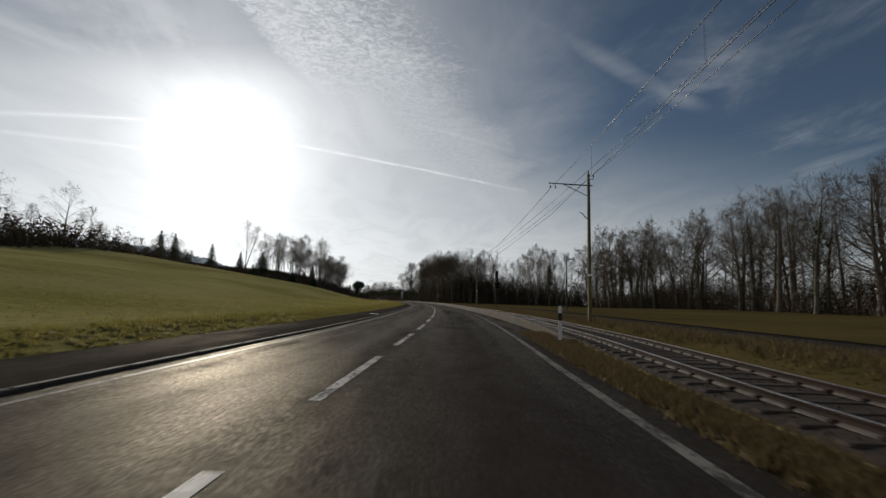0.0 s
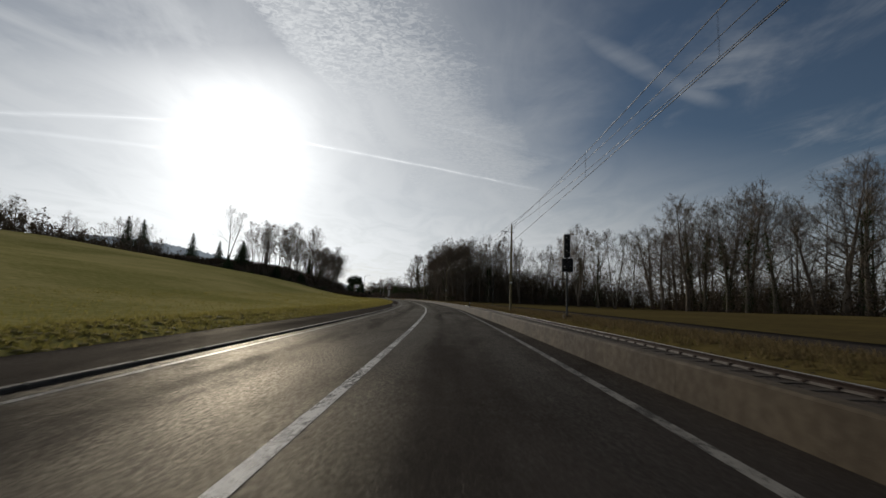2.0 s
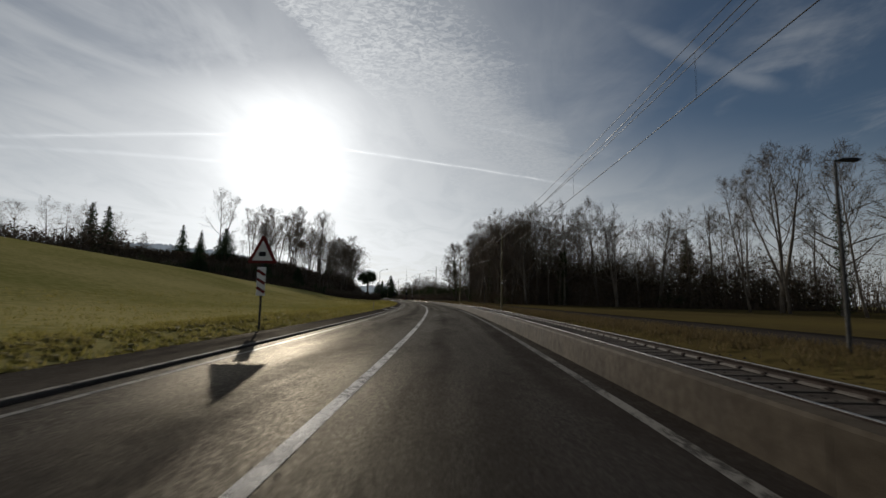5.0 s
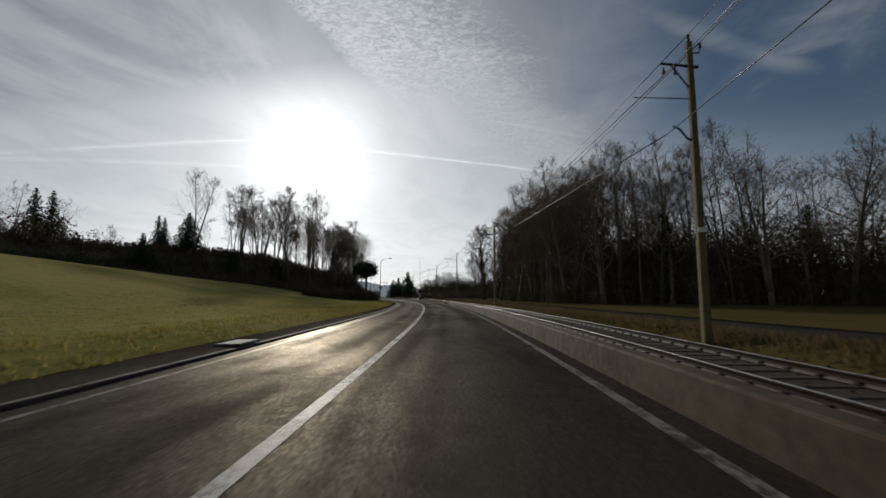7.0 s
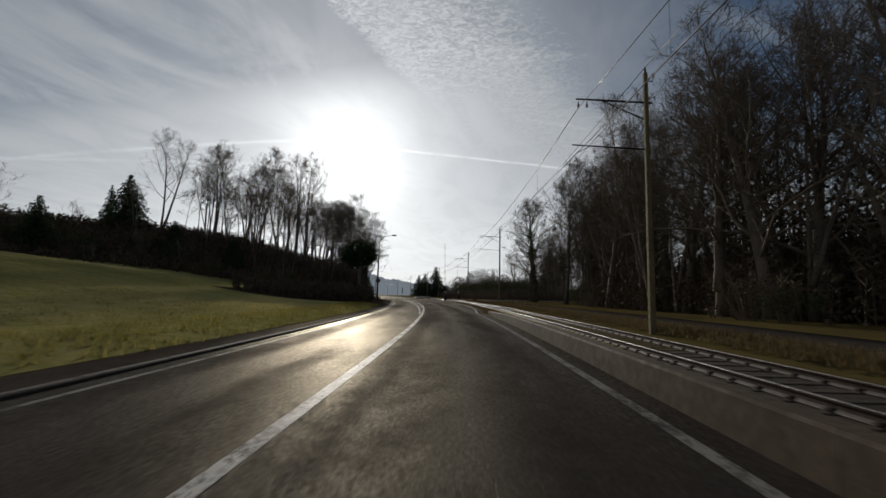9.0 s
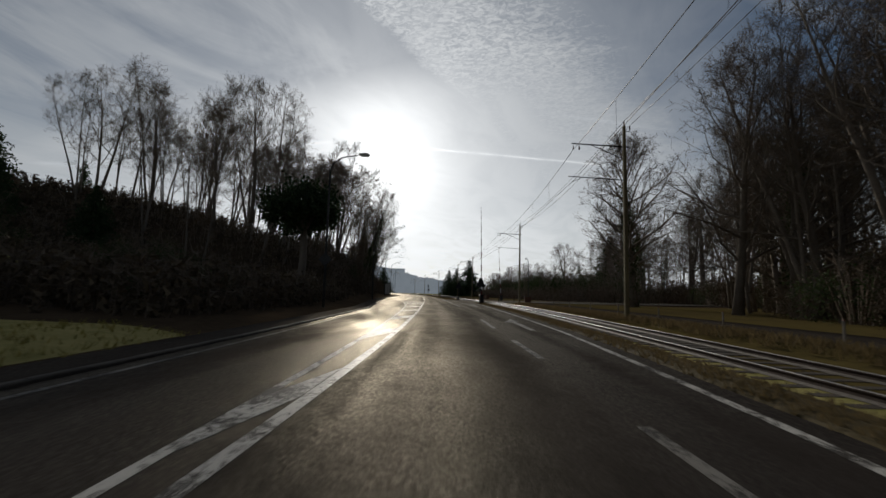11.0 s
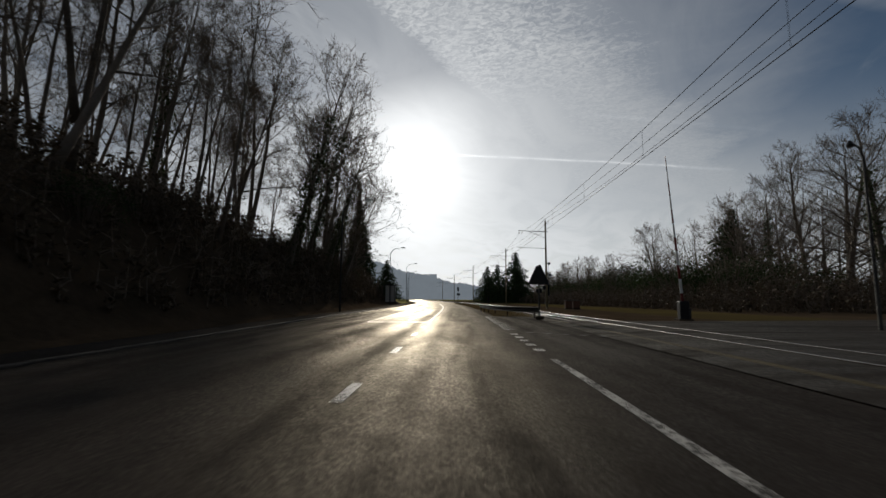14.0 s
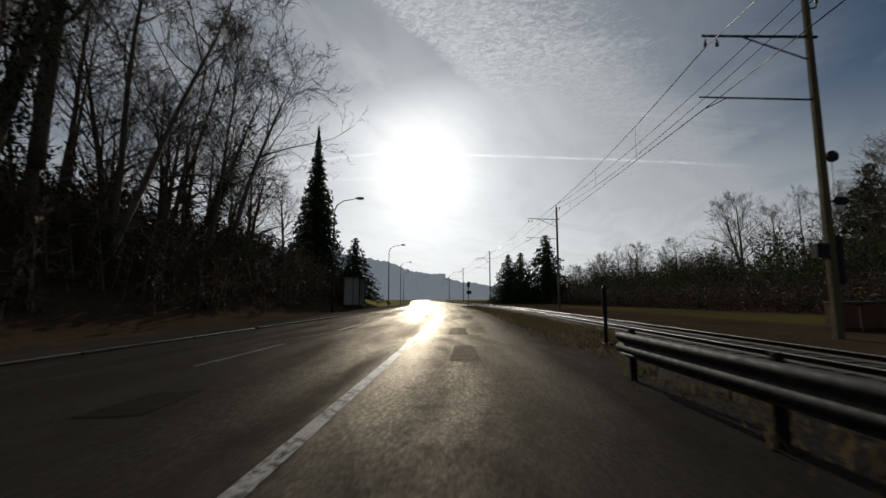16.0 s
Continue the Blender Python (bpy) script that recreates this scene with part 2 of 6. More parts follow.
def foliage_material(name, base, other, thin=0.25):
    """Leaves, needles or grass blades: some light passes through."""
    m = bpy.data.materials.new(name)
    m.use_nodes = True
    n = Nodes(m.node_tree)
    geo = n.add("ShaderNodeNewGeometry")
    co = n.add("ShaderNodeTexCoord").outputs["Object"]
    f = n.math("ADD", n.math("MULTIPLY", geo.outputs["Random Per Island"], 0.5), n.math("MULTIPLY", n.noise(co, 0.6, 3), 0.5))
    col = n.mix(n.span(f, 0.2, 0.8), base, other)
    d = n.add("ShaderNodeBsdfPrincipled")
    n.put(col, d.inputs["Base Color"])
    d.inputs["Roughness"].default_value = 0.75
    d.inputs["Specular IOR Level"].default_value = 0.03
    t = n.add("ShaderNodeBsdfTranslucent")
    n.put(col, t.inputs["Color"])
    mx = n.add("ShaderNodeMixShader")
    mx.inputs[0].default_value = thin
    n.put(d.outputs[0], mx.inputs[1])
    n.put(t.outputs[0], mx.inputs[2])
    out = n.add("ShaderNodeOutputMaterial")
    n.put(mx.outputs[0], out.inputs[0])
    return m


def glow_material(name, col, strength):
    """A far backdrop: the haze of the distance is painted into its colour, and it glows."""
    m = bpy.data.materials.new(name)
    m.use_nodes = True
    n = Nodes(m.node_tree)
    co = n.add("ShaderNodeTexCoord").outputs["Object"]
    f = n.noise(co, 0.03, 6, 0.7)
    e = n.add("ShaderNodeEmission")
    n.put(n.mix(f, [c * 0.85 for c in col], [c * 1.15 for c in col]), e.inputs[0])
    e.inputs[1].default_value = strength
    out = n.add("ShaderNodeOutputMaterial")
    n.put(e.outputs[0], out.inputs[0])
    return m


ASPHALT = asphalt_material("asphalt", (0.025, 0.0208, 0.0182), (0.043, 0.0365, 0.032), 0.35, 0.56)
ASPHALT_MEND = asphalt_material("mended_asphalt", (0.021, 0.018, 0.013), (0.036, 0.031, 0.022), 0.42, 0.34)
ASPHALT_PATH = asphalt_material("path_asphalt", (0.030, 0.025, 0.0215), (0.050, 0.042, 0.036), 0.6, 0.08)
PAINT = paint_material("white_road_paint", (0.48, 0.46, 0.42), (0.05, 0.045, 0.04), 0.49)
PAINT_OLD = paint_material("old_road_paint", (0.21, 0.197, 0.175), (0.045, 0.041, 0.037), 0.49)
CONCRETE = surface("weathered_concrete", (0.078, 0.06, 0.039), (0.042, 0.032, 0.022), 0.85, 0.5, 6.0, 0.35, 40, rand=0.08)
KERB = surface("kerb_stone", (0.11, 0.095, 0.08), (0.07, 0.06, 0.052), 0.8, 0.8, 12.0, 0.3, 50, rand=0.12)
GRASS_GROUND = surface("meadow", (0.175, 0.168, 0.052), (0.385, 0.325, 0.14), 0.95, 0.06, 2.2, 1.0, 6.0, spec=0.0)
DRY_FIELD = surface("dry_field", (0.105, 0.082, 0.03), (0.066, 0.05, 0.024), 0.95, 0.06, 1.4, 1.0, 5.0, spec=0.0)
# leaf litter and soil; its dark colour also paints in shade on open ground
LITTER_AND_SHADE = surface("litter_and_shade", (0.085, 0.06, 0.038), (0.048, 0.035, 0.023), 0.95, 0.3, 4.0, 1.0, 9.0, spec=0.0)
GRAVEL = surface("track_ballast", (0.064, 0.050, 0.040), (0.03, 0.023, 0.018), 0.9, 1.0, 14.0, 1.0, 22.0)
BLADE = foliage_material("grass_blades", (0.15, 0.14, 0.03), (0.30, 0.245, 0.08), 0.5)
DRY_BLADE = foliage_material("dry_grass_blades", (0.10, 0.074, 0.034), (0.165, 0.122, 0.06), 0.3)
TUSSOCK = foliage_material("tussock_tops", (0.15, 0.13, 0.045), (0.27, 0.22, 0.085), 0.35)
BARK = surface("grey_brown_bark", (0.12, 0.097, 0.076), (0.19, 0.158, 0.125), 0.9, 0.7, 9.0, 0.6, 18.0, rand=0.2)
TWIG = surface("twig_bark", (0.13, 0.098, 0.072), (0.18, 0.14, 0.105), 0.9, 0.3, 3.0, 0.0, rand=0.25)
NEEDLE = foliage_material("conifer_needles", (0.03, 0.045, 0.022), (0.055, 0.08, 0.036), 0.15)
IVY = foliage_material("ivy_leaves", (0.03, 0.045, 0.018), (0.065, 0.085, 0.035), 0.2)
SHRUB = foliage_material("shrub_leaves", (0.072, 0.055, 0.036), (0.132, 0.098, 0.063), 0.05)
STEEL = surface("galvanised_steel", (0.085, 0.082, 0.078), (0.045, 0.043, 0.041), 0.68, 1.0, 10.0, 0.1, 60.0, metal=0.2)
RAIL_TOP = surface("polished_rail", (0.42, 0.40, 0.37), (0.30, 0.28, 0.26), 0.42, 0.8, 14.0, 0.05, 60.0, metal=1.0)
LENS = surface("dark_signal_glass", (0.03, 0.012, 0.012), (0.02, 0.02, 0.02), 0.15, 1.0, 4.0, 0.0)
TILE = surface("red_brown_roof", (0.16, 0.08, 0.05), (0.10, 0.055, 0.04), 0.8, 0.5, 8.0, 0.4, 20.0)
PLASTER = surface("pale_plaster", (0.55, 0.52, 0.46), (0.42, 0.40, 0.36), 0.85, 0.4, 6.0, 0.2, 30.0)
PLANK = surface("grey_weathered_boards", (0.20, 0.18, 0.155), (0.13, 0.115, 0.10), 0.8, 0.6, 9.0, 0.4, 40.0, rand=0.15)
GLASS_DARK = surface("dark_window_glass", (0.02, 0.022, 0.025), (0.03, 0.032, 0.035), 0.12, 1.0, 3.0, 0.0)
RUST = surface("rusty_steel", (0.034, 0.021, 0.015), (0.02, 0.013, 0.01), 0.85, 1.0, 14.0, 0.4, 50.0)
VERGE = surface("dry_verge", (0.085, 0.066, 0.032), (0.045, 0.036, 0.02), 0.95, 0.4, 5.0, 1.0, 12.0, spec=0.1)
POLE_MAT = surface("weathered_pole", (0.20, 0.16, 0.08), (0.11, 0.088, 0.05), 0.8, 0.6, 10.0, 0.4, 30.0, rand=0.15)
LIT_FOOT = surface("worn_lit_foot", (0.085, 0.07, 0.056), (0.05, 0.04, 0.032), 0.75, 1.0, 14.0, 0.3, 50.0, spec=0.25)
SLEEPER = surface("sleeper_concrete", (0.07, 0.057, 0.044), (0.036, 0.029, 0.023), 0.85, 1.0, 12.0, 0.4, 30.0, rand=0.15)
DARK = surface("dark_painted_metal", (0.02, 0.02, 0.022), (0.035, 0.034, 0.033), 0.5, 1.0, 12.0, 0.1, 40.0)
WIRE = surface("copper_wire", (0.05, 0.045, 0.04), (0.03, 0.028, 0.026), 0.5, 1.0, 3.0, 0.0, metal=0.6)
WHITE = surface("white_plastic", (0.78, 0.77, 0.74), (0.62, 0.60, 0.56), 0.5, 1.5, 12.0, 0.1, 40.0)
BLACK = surface("black_plastic", (0.015, 0.015, 0.016), (0.03, 0.03, 0.03), 0.5, 1.5, 12.0, 0.1, 40.0)
CERAMIC = surface("brown_ceramic", (0.09, 0.045, 0.03), (0.12, 0.06, 0.04), 0.25, 2.0, 10.0, 0.0)
RED = surface("red_paint", (0.17, 0.024, 0.02), (0.11, 0.02, 0.018), 0.5, 1.5, 10.0, 0.1, 40.0)
# glowing blue-grey: far haze put into the colour of hill and block
HAZE_GLOW = glow_material("haze_glow", (0.29, 0.335, 0.38), 0.6)


# mesh helpers
def mesh_of(name, verts, faces, material, smooth=False, uvs=None):
    me = bpy.data.meshes.new(name)
    me.from_pydata([tuple(v) for v in verts], [], faces)
    me.materials.append(material)
    if smooth:
        me.shade_smooth()
    if uvs is not None:
        layer = me.uv_layers.new(name="UVMap")
        idx = np.empty(len(me.loops), dtype=np.int32)
        me.loops.foreach_get("vertex_index", idx)
        layer.data.foreach_set("uv", np.asarray(uvs, dtype=np.float32)[idx].ravel())
    return me


class Shape:
    """Vertices and faces gathered for one mesh."""
    def __init__(self):
        self.v, self.f = [], []

    def box(self, c, size, m=None, chamfer=0.0):
        x, y, z = (k / 2 for k in size)
        b = len(self.v)
        if chamfer <= 0:
            pts = [(i, j, k) for k in (-z, z) for i, j in ((-x, -y), (x, -y), (x, y), (-x, y))]
            fc = [(3, 2, 1, 0), (4, 5, 6, 7), (0, 1, 5, 4), (1, 2, 6, 5), (2, 3, 7, 6), (3, 0, 4, 7)]
        else:
            q = chamfer
            ring = lambda a, e: [(-a + q, -e), (a - q, -e), (a, -e + q), (a, e - q), (a - q, e), (-a + q, e), (-a, e - q), (-a, -e + q)]
            pts = [(i, j, -z) for i, j in ring(x, y)] + [(i, j, z - q) for i, j in ring(x, y)] + [(i, j, z) for i, j in ring(x - q, y - q)]
            fc = [tuple(range(7, -1, -1)), tuple(range(16, 24))]
            fc += [(r + i, r + (i + 1) % 8, r + 8 + (i + 1) % 8, r + 8 + i) for r in (0, 8) for i in range(8)]
        for p in pts:
            p = Vector(p)
            if m is not None:
                p = m @ p
            self.v.append(p + Vector(c))
        self.f += [tuple(b + i for i in face) for face in fc]
        return self

    def tube(self, pts, radii, sides=6, cap=True):
        """A tube along points; a last radius of 0 ends in a point."""
        pts = [Vector(p) for p in pts]
        b = len(self.v)
        n = len(pts)
        rings = []
        ref = Vector((0, 0, 1)) if abs((pts[-1] - pts[0]).normalized().z) < 0.9 else Vector((1, 0, 0))
        for i, p in enumerate(pts):
            d = (pts[min(i + 1, n - 1)] - pts[max(i - 1, 0)]).normalized()
            a = d.cross(ref).normalized()
            e = d.cross(a)
            if radii[i] <= 0:
                rings.append([len(self.v)])
                self.v.append(p)
                continue
            rings.append(list(range(len(self.v), len(self.v) + sides)))
            for k in range(sides):
                w = 2 * math.pi * k / sides
                self.v.append(p + (a * math.cos(w) + e * math.sin(w)) * radii[i])
        for r0, r1 in zip(rings, rings[1:]):
            if len(r1) == 1:
                self.f += [(r0[k], r0[(k + 1) % sides], r1[0]) for k in range(sides)]
            elif len(r0) > 1:
                self.f += [(r0[k], r0[(k + 1) % sides], r1[(k + 1) % sides], r1[k]) for k in range(sides)]
        if cap:
            for r, rev in ((rings[0], True), (rings[-1], False)):
                if len(r) > 2:
                    self.f.append(tuple(reversed(r)) if rev else tuple(r))
        return self

    def lathe(self, c, profile, sides=16):
        """Turned shape about an upright axis: (radius, height) rows."""
        c = Vector(c)
        rows = []
        for r, h in profile:
            rows.append(list(range(len(self.v), len(self.v) + sides)))
            for k in range(sides):
                w = 2 * math.pi * k / sides
                self.v.append(c + Vector((r * math.cos(w), r * math.sin(w), h)))
        for r0, r1 in zip(rows, rows[1:]):
            self.f += [(r0[k], r0[(k + 1) % sides], r1[(k + 1) % sides], r1[k]) for k in range(sides)]
        self.f += [tuple(reversed(rows[0])), tuple(rows[-1])]
        return self

    def prism(self, outline, t0, t1, place):
        """An outline (u, v) drawn out from t0 to t1; place turns (u, v, t) into a point."""
        b, n = len(self.v), len(outline)
        self.v += [place(u, v, t0) for u, v in outline] + [place(u, v, t1) for u, v in outline]
        self.f += [tuple(range(b + n - 1, b - 1, -1)), tuple(range(b + n, b + 2 * n))]
        self.f += [(b + i, b + (i + 1) % n, b + n + (i + 1) % n, b + n + i) for i in range(n)]
        return self

    def mesh(self, name, material, smooth=False):
        return mesh_of(name, self.v, self.f, material, smooth)


def part(name, shape, material, parent, label="", smooth=False):
    ob = new(name, shape.mesh(name, material, smooth) if isinstance(shape, Shape) else shape)
    ob.parent = parent
    return tagged(ob, label) if label else ob


def thing(name, m, label, category, group=""):
    ob = new(name)
    ob.matrix_world = m
    ob.empty_display_size = 0.2
    return tagged(ob, label, category, group)


# the road's line: posts s along the drive (a little over a metre apart), offsets d in metres to its right
WAY = [(-60, -5.7, -64.2), (-40, -3.8, -42.8), (-20, -1.9, -21.4), (0, 0.0, 0.0), (20, 1.84, 21.47), (40, 3.07, 43.3), (60, 3.74, 65.33), (80, 3.79, 88.06),
       (100, 2.91, 110.57), (120, 1.35, 132.49), (140, -0.85, 153.78), (160, -3.78, 174.64), (180, -7.55, 195.85), (200, -12.46, 217.24),
       (220, -18.6, 239.11), (240, -25.56, 261.53), (260, -33.11, 284.26), (280, -41.2, 308.4)]


def road_table():
    """Dense stations: s, x, y, heading (degrees to the left of +y)."""
    w = np.array(WAY)
    s = np.arange(-60, 280.01, 1.0)
    x, y = np.empty_like(s), np.empty_like(s)
    for k, v in enumerate(s):
        i = int(min(max((v + 60) // 20, 0), len(w) - 2))
        f = (v - w[i, 0]) / 20
        p = [w[min(max(i + j, 0), len(w) - 1), 1:] for j in (-1, 0, 1, 2)]
        if i == 0:
            p[0] = 2 * p[1] - p[2]
        if i + 2 > len(w) - 1:
            p[3] = 2 * p[2] - p[1]
        q = 0.5 * (2 * p[1] + (p[2] - p[0]) * f + (2 * p[0] - 5 * p[1] + 4 * p[2] - p[3]) * f * f + (3 * p[1] - p[0] - 3 * p[2] + p[3]) * f ** 3)
        x[k], y[k] = q
    h = np.degrees(np.arctan2(-(x[-1] - x[-6]), y[-1] - y[-6]))
    sx, sy, xs, ys, ss = x[-1], y[-1], [], [], []
    for v in np.arange(281, 700.01, 1.0):
        h += 0.085 if v < 365 else (0.0 if v < 440 else -0.02)
        sx -= 1.2 * math.sin(radians(h))
        sy += 1.2 * math.cos(radians(h))
        xs.append(sx), ys.append(sy), ss.append(v)
    s, x, y = np.append(s, ss), np.append(x, xs), np.append(y, ys)
    head = np.degrees(np.arctan2(-np.gradient(x), np.gradient(y)))
    head = np.convolve(np.pad(head, 6, mode="edge"), np.ones(13) / 13, mode="valid")
    return s, x, y, head


RS, RX, RY, RH = road_table()


def heading(s):
    return float(np.interp(s, RS, RH))


def at(s, d, z=0.0):
    """The point at station s, d metres to the right of the drive's line."""
    h = radians(heading(s))
    return Vector((float(np.interp(s, RS, RX)) + d * math.cos(h), float(np.interp(s, RS, RY)) + d * math.sin(h), z))


def stretch(s):
    """Metres between two posts."""
    return (at(s + 0.5, 0) - at(s - 0.5, 0)).length


def stand(s, d, z=0.0, turn=0.0):
    """A pose there, turned with the road: x to the right, y ahead."""
    p = at(s, d, z)
    return pose(p.x, p.y, p.z, 0, 0, heading(s) + turn)


def along(v, rows):
    """A value by station from a short table."""
    a = list(zip(*rows))
    return float(np.interp(v, a[0], a[1]))


CENTRE = ((-60, -1.7), (5, -1.67), (32, -1.38), (67, -1.28), (95, -1.35), (120, -1.52), (157, -1.64), (211, -1.63), (236, -1.75), (268, -1.45), (285, -1.5), (700, -1.6))
EDGE_L = ((-60, -5.0), (5, -4.95), (40, -4.7), (70, -4.5), (120, -4.62), (160, -4.65), (200, -4.85), (228, -5.2), (250, -7.4), (270, -8.3), (285, -8.5), (300, -8.2), (318, -7.4), (345, -6.0), (700, -5.4))
EDGE_R = ((-60, 2.0), (8, 2.03), (34, 2.42), (68, 2.14), (120, 2.02), (158, 2.08), (190, 2.15), (202, 3.4), (212, 4.1), (235, 4.85), (247, 5.1), (700, 5.1))
TRACK = ((-60, 4.2), (7, 5.2), (15, 5.8), (27, 6.2), (50, 5.6), (72, 5.05), (100, 4.9), (130, 4.92), (150, 5.1), (165, 5.36), (178, 5.6), (188, 5.86), (220, 7.4), (250, 8.4), (262, 8.2), (275, 7.4), (290, 7.3), (318, 7.0), (700, 7.0))
PATH_EDGE = ((-60, -7.6), (10, -7.4), (50, -7.0), (100, -6.2), (145, -5.9), (190, -5.75), (228, -6.8), (250, -9.0), (270, -10.0), (285, -10.4), (300, -10.6), (322, -11.5), (345, -8.5), (700, -7.4))


def rail_z(s):
    """Height of the rail heads, little above the road."""
    return along(s, ((-60, 0.1), (60, 0.1), (110, 0.14), (142, 0.16), (160, 0.1), (174, 0.04), (195, 0.02), (240, 0.11), (280, 0.11), (320, 0.2), (700, 0.2)))


def smooth_step(a, b, v):
    k = min(max((v - a) / (b - a), 0.0), 1.0)
    return k * k * (3 - 2 * k)


def lerp(a, b, k):
    return a + (b - a) * k


def ground_z(s, d):
    """Height of the open ground."""
    rim = along(s, PATH_EDGE)
    if d < rim:
        k = rim - d
        slope = along(s, ((-60, 0.105), (60, 0.105), (95, 0.112), (112, 0.125), (128, 0.142), (145, 0.153), (160, 0.145), (178, 0.13), (215, 0.108), (240, 0.085), (265, 0.05), (300, 0.02), (700, 0.0)))
        hill = slope * min(k, 95) * smooth_step(0, 30, k) - 0.0022 * max(k - 85, 0) ** 2
        bank = 0.25 * smooth_step(0, 2.0, k)
        wood = smooth_step(222, 248, s) * smooth_step(352, 322, s)
        steep = wood * (along(s, ((232, 1.2), (239, 2.2), (247, 5.5), (260, 6.9), (272, 6.8), (284, 5.2), (300, 5.0))) * smooth_step(0.8, 8.2, k) + 5.6 * smooth_step(7, 46, k))
        bumps = 0.5 * noise.noise((s * 0.02, d * 0.03, 1.0)) * smooth_step(4, 30, k)
        return max(bank + max(hill, 0.0) * (1 - 0.3 * wood) + steep + bumps, -3.0)
    tr = along(s, TRACK)
    if d > tr + 2.6:
        k = d - tr - 2.6
        z = 0.10 - 0.10 * smooth_step(0, 6, k)
        z += 0.012 * min(k, 60) * smooth_step(160, 60, s)
        return z + 0.25 * noise.noise((s * 0.03, d * 0.04, 5.0)) * smooth_step(4, 30, k)
    return -0.34 if d > tr - 2.2 and s < 245 else -0.12


# ground: one sheet, fine along the road, stretched out to the horizon
def make_ground():
    ss = list(range(-60, 340, 4)) + list(range(340, 521, 12))
    ds = [-143, -118, -98, -83, -71, -59, -49, -40, -32, -25, -19, -14, -10, -7, -5, -3.4, -2.2, -1.2, -0.4, 0.1, 1.0]
    dr = [0.0, 2.4, 2.8, 3.6, 5.0, 7.0, 9.0, 12, 16, 21, 28, 36, 46, 58, 72, 90, 115, 150]
    verts, faces = [], []
    for s in ss:
        tr = along(s, TRACK)
        for k in ds:
            d = along(s, PATH_EDGE) + k
            verts.append(at(s, d, ground_z(s, d) if k < 0 else -0.12))
        for k in dr:
            d = tr + k if k < 21 else k + 5
            verts.append(at(s, d, -0.12 if k < 2.5 else ground_z(s, d)))
    w = len(ds) + len(dr)
    for i in range(len(ss) - 1):
        for j in range(w - 1):
            a = i * w + j
            faces.append((a, a + 1, a + w + 1, a + w))
    n = len(ss)
    rim = [j for j in range(w)] + [i * w + w - 1 for i in range(1, n)] + [(n - 1) * w + j for j in range(w - 2, -1, -1)] + [i * w for i in range(n - 2, 0, -1)]
    mid = Vector((-20, 180, 0))
    base = len(verts)
    for i in rim:
        v = verts[i]
        out = (v - mid)
        out.z = 0
        verts.append(mid + out.normalized() * 3500 + Vector((0, 0, -6)))
    m = len(rim)
    for i in range(m):
        faces.append((rim[i], base + i, base + (i + 1) % m, rim[(i + 1) % m]))
    me = mesh_of("ground", verts, faces, GRASS_GROUND, True)
    me.materials.append(DRY_FIELD)
    me.materials.append(LITTER_AND_SHADE)
    for i in range(n - 1):
        for j in range(len(ds), w - 1):
            k = j - len(ds)
            # tree shade on the field, painted in with the dark litter colour
            shaded = 256 <= ss[i] < 380 and (k < 6 or k > 8)
            me.polygons[i * (w - 1) + j].material_index = 2 if shaded else 1
        if ss[i] < 208:
            me.polygons[i * (w - 1) + len(ds) - 3].material_index = 2
        # litter by the hedge, its dark colour also painting in the shade here
        if 208 <= ss[i] < 228:
            for j in range(len(ds) - 11, len(ds) - 1):
                me.polygons[i * (w - 1) + j].material_index = 2
        if 228 <= ss[i] < 336:
            for j in range(3 if ss[i] < 236 else 1, len(ds) - 1):
                me.polygons[i * (w - 1) + j].material_index = 2
    tagged(new("ground", me), "rolling winter meadow of short yellow-green grass", "ground", kind="structure")


def ribbon(name, s0, s1, rows, material, label, category, step=2.0, kind="structure", parent=None):
    """A strip along the road; rows give (d, z) as functions of s."""
    n = max(2, int((s1 - s0) / step) + 1)
    verts, faces, uv = [], [], []
    for s in np.linspace(s0, s1, n):
        for d, z in rows:
            dv = d(s) if callable(d) else d
            zv = z(s) if callable(z) else z
            verts.append(at(s, dv, zv))
            uv.append((dv, s))
    w = len(rows)
    for i in range(n - 1):
        for j in range(w - 1):
            a = i * w + j
            faces.append((a, a + 1, a + w + 1, a + w))
    ob = new(name, mesh_of(name, verts, faces, material, True, uv))
    if parent:
        ob.parent = parent
    return tagged(ob, label, category, kind=kind) if label else ob


make_ground()
left = lambda s: along(s, EDGE_L)
right = lambda s: along(s, EDGE_R)
mid_line = lambda s: along(s, CENTRE)
verge_edge = lambda s: right(s) + 0.45 + smooth_step(14, 20, s) * smooth_step(190, 184, s) * max(WALL_D(s) + 0.06 - right(s) - 0.45, 0.0)
WALL_D = lambda s: along(s, ((14, 3.6), (34, 3.4), (50, 3.0), (68, 2.62), (120, 2.42), (160, 2.5), (190, 2.75)))
road = ribbon("road", -60, 640, [(lambda s: left(s) - 0.45, -0.2), (lambda s: left(s) - 0.42, -0.03), (lambda s: left(s) - 0.40, -0.03), (lambda s: left(s) * 0.6 + mid_line(s) * 0.4, 0.0), (mid_line, 0.012),
                                 (lambda s: right(s) * 0.5 + mid_line(s) * 0.5, 0.0), (lambda s: verge_edge(s) - 0.02, -0.02), (lambda s: verge_edge(s), -0.02), (lambda s: verge_edge(s) + 0.1, -0.2)],
              ASPHALT, "worn dark asphalt road with a low shine", "road")
PATH_OUT = lambda s: min(along(s, PATH_EDGE), KERB_L(s) - 0.5)
KERB_L = lambda s: left(s) - 0.42
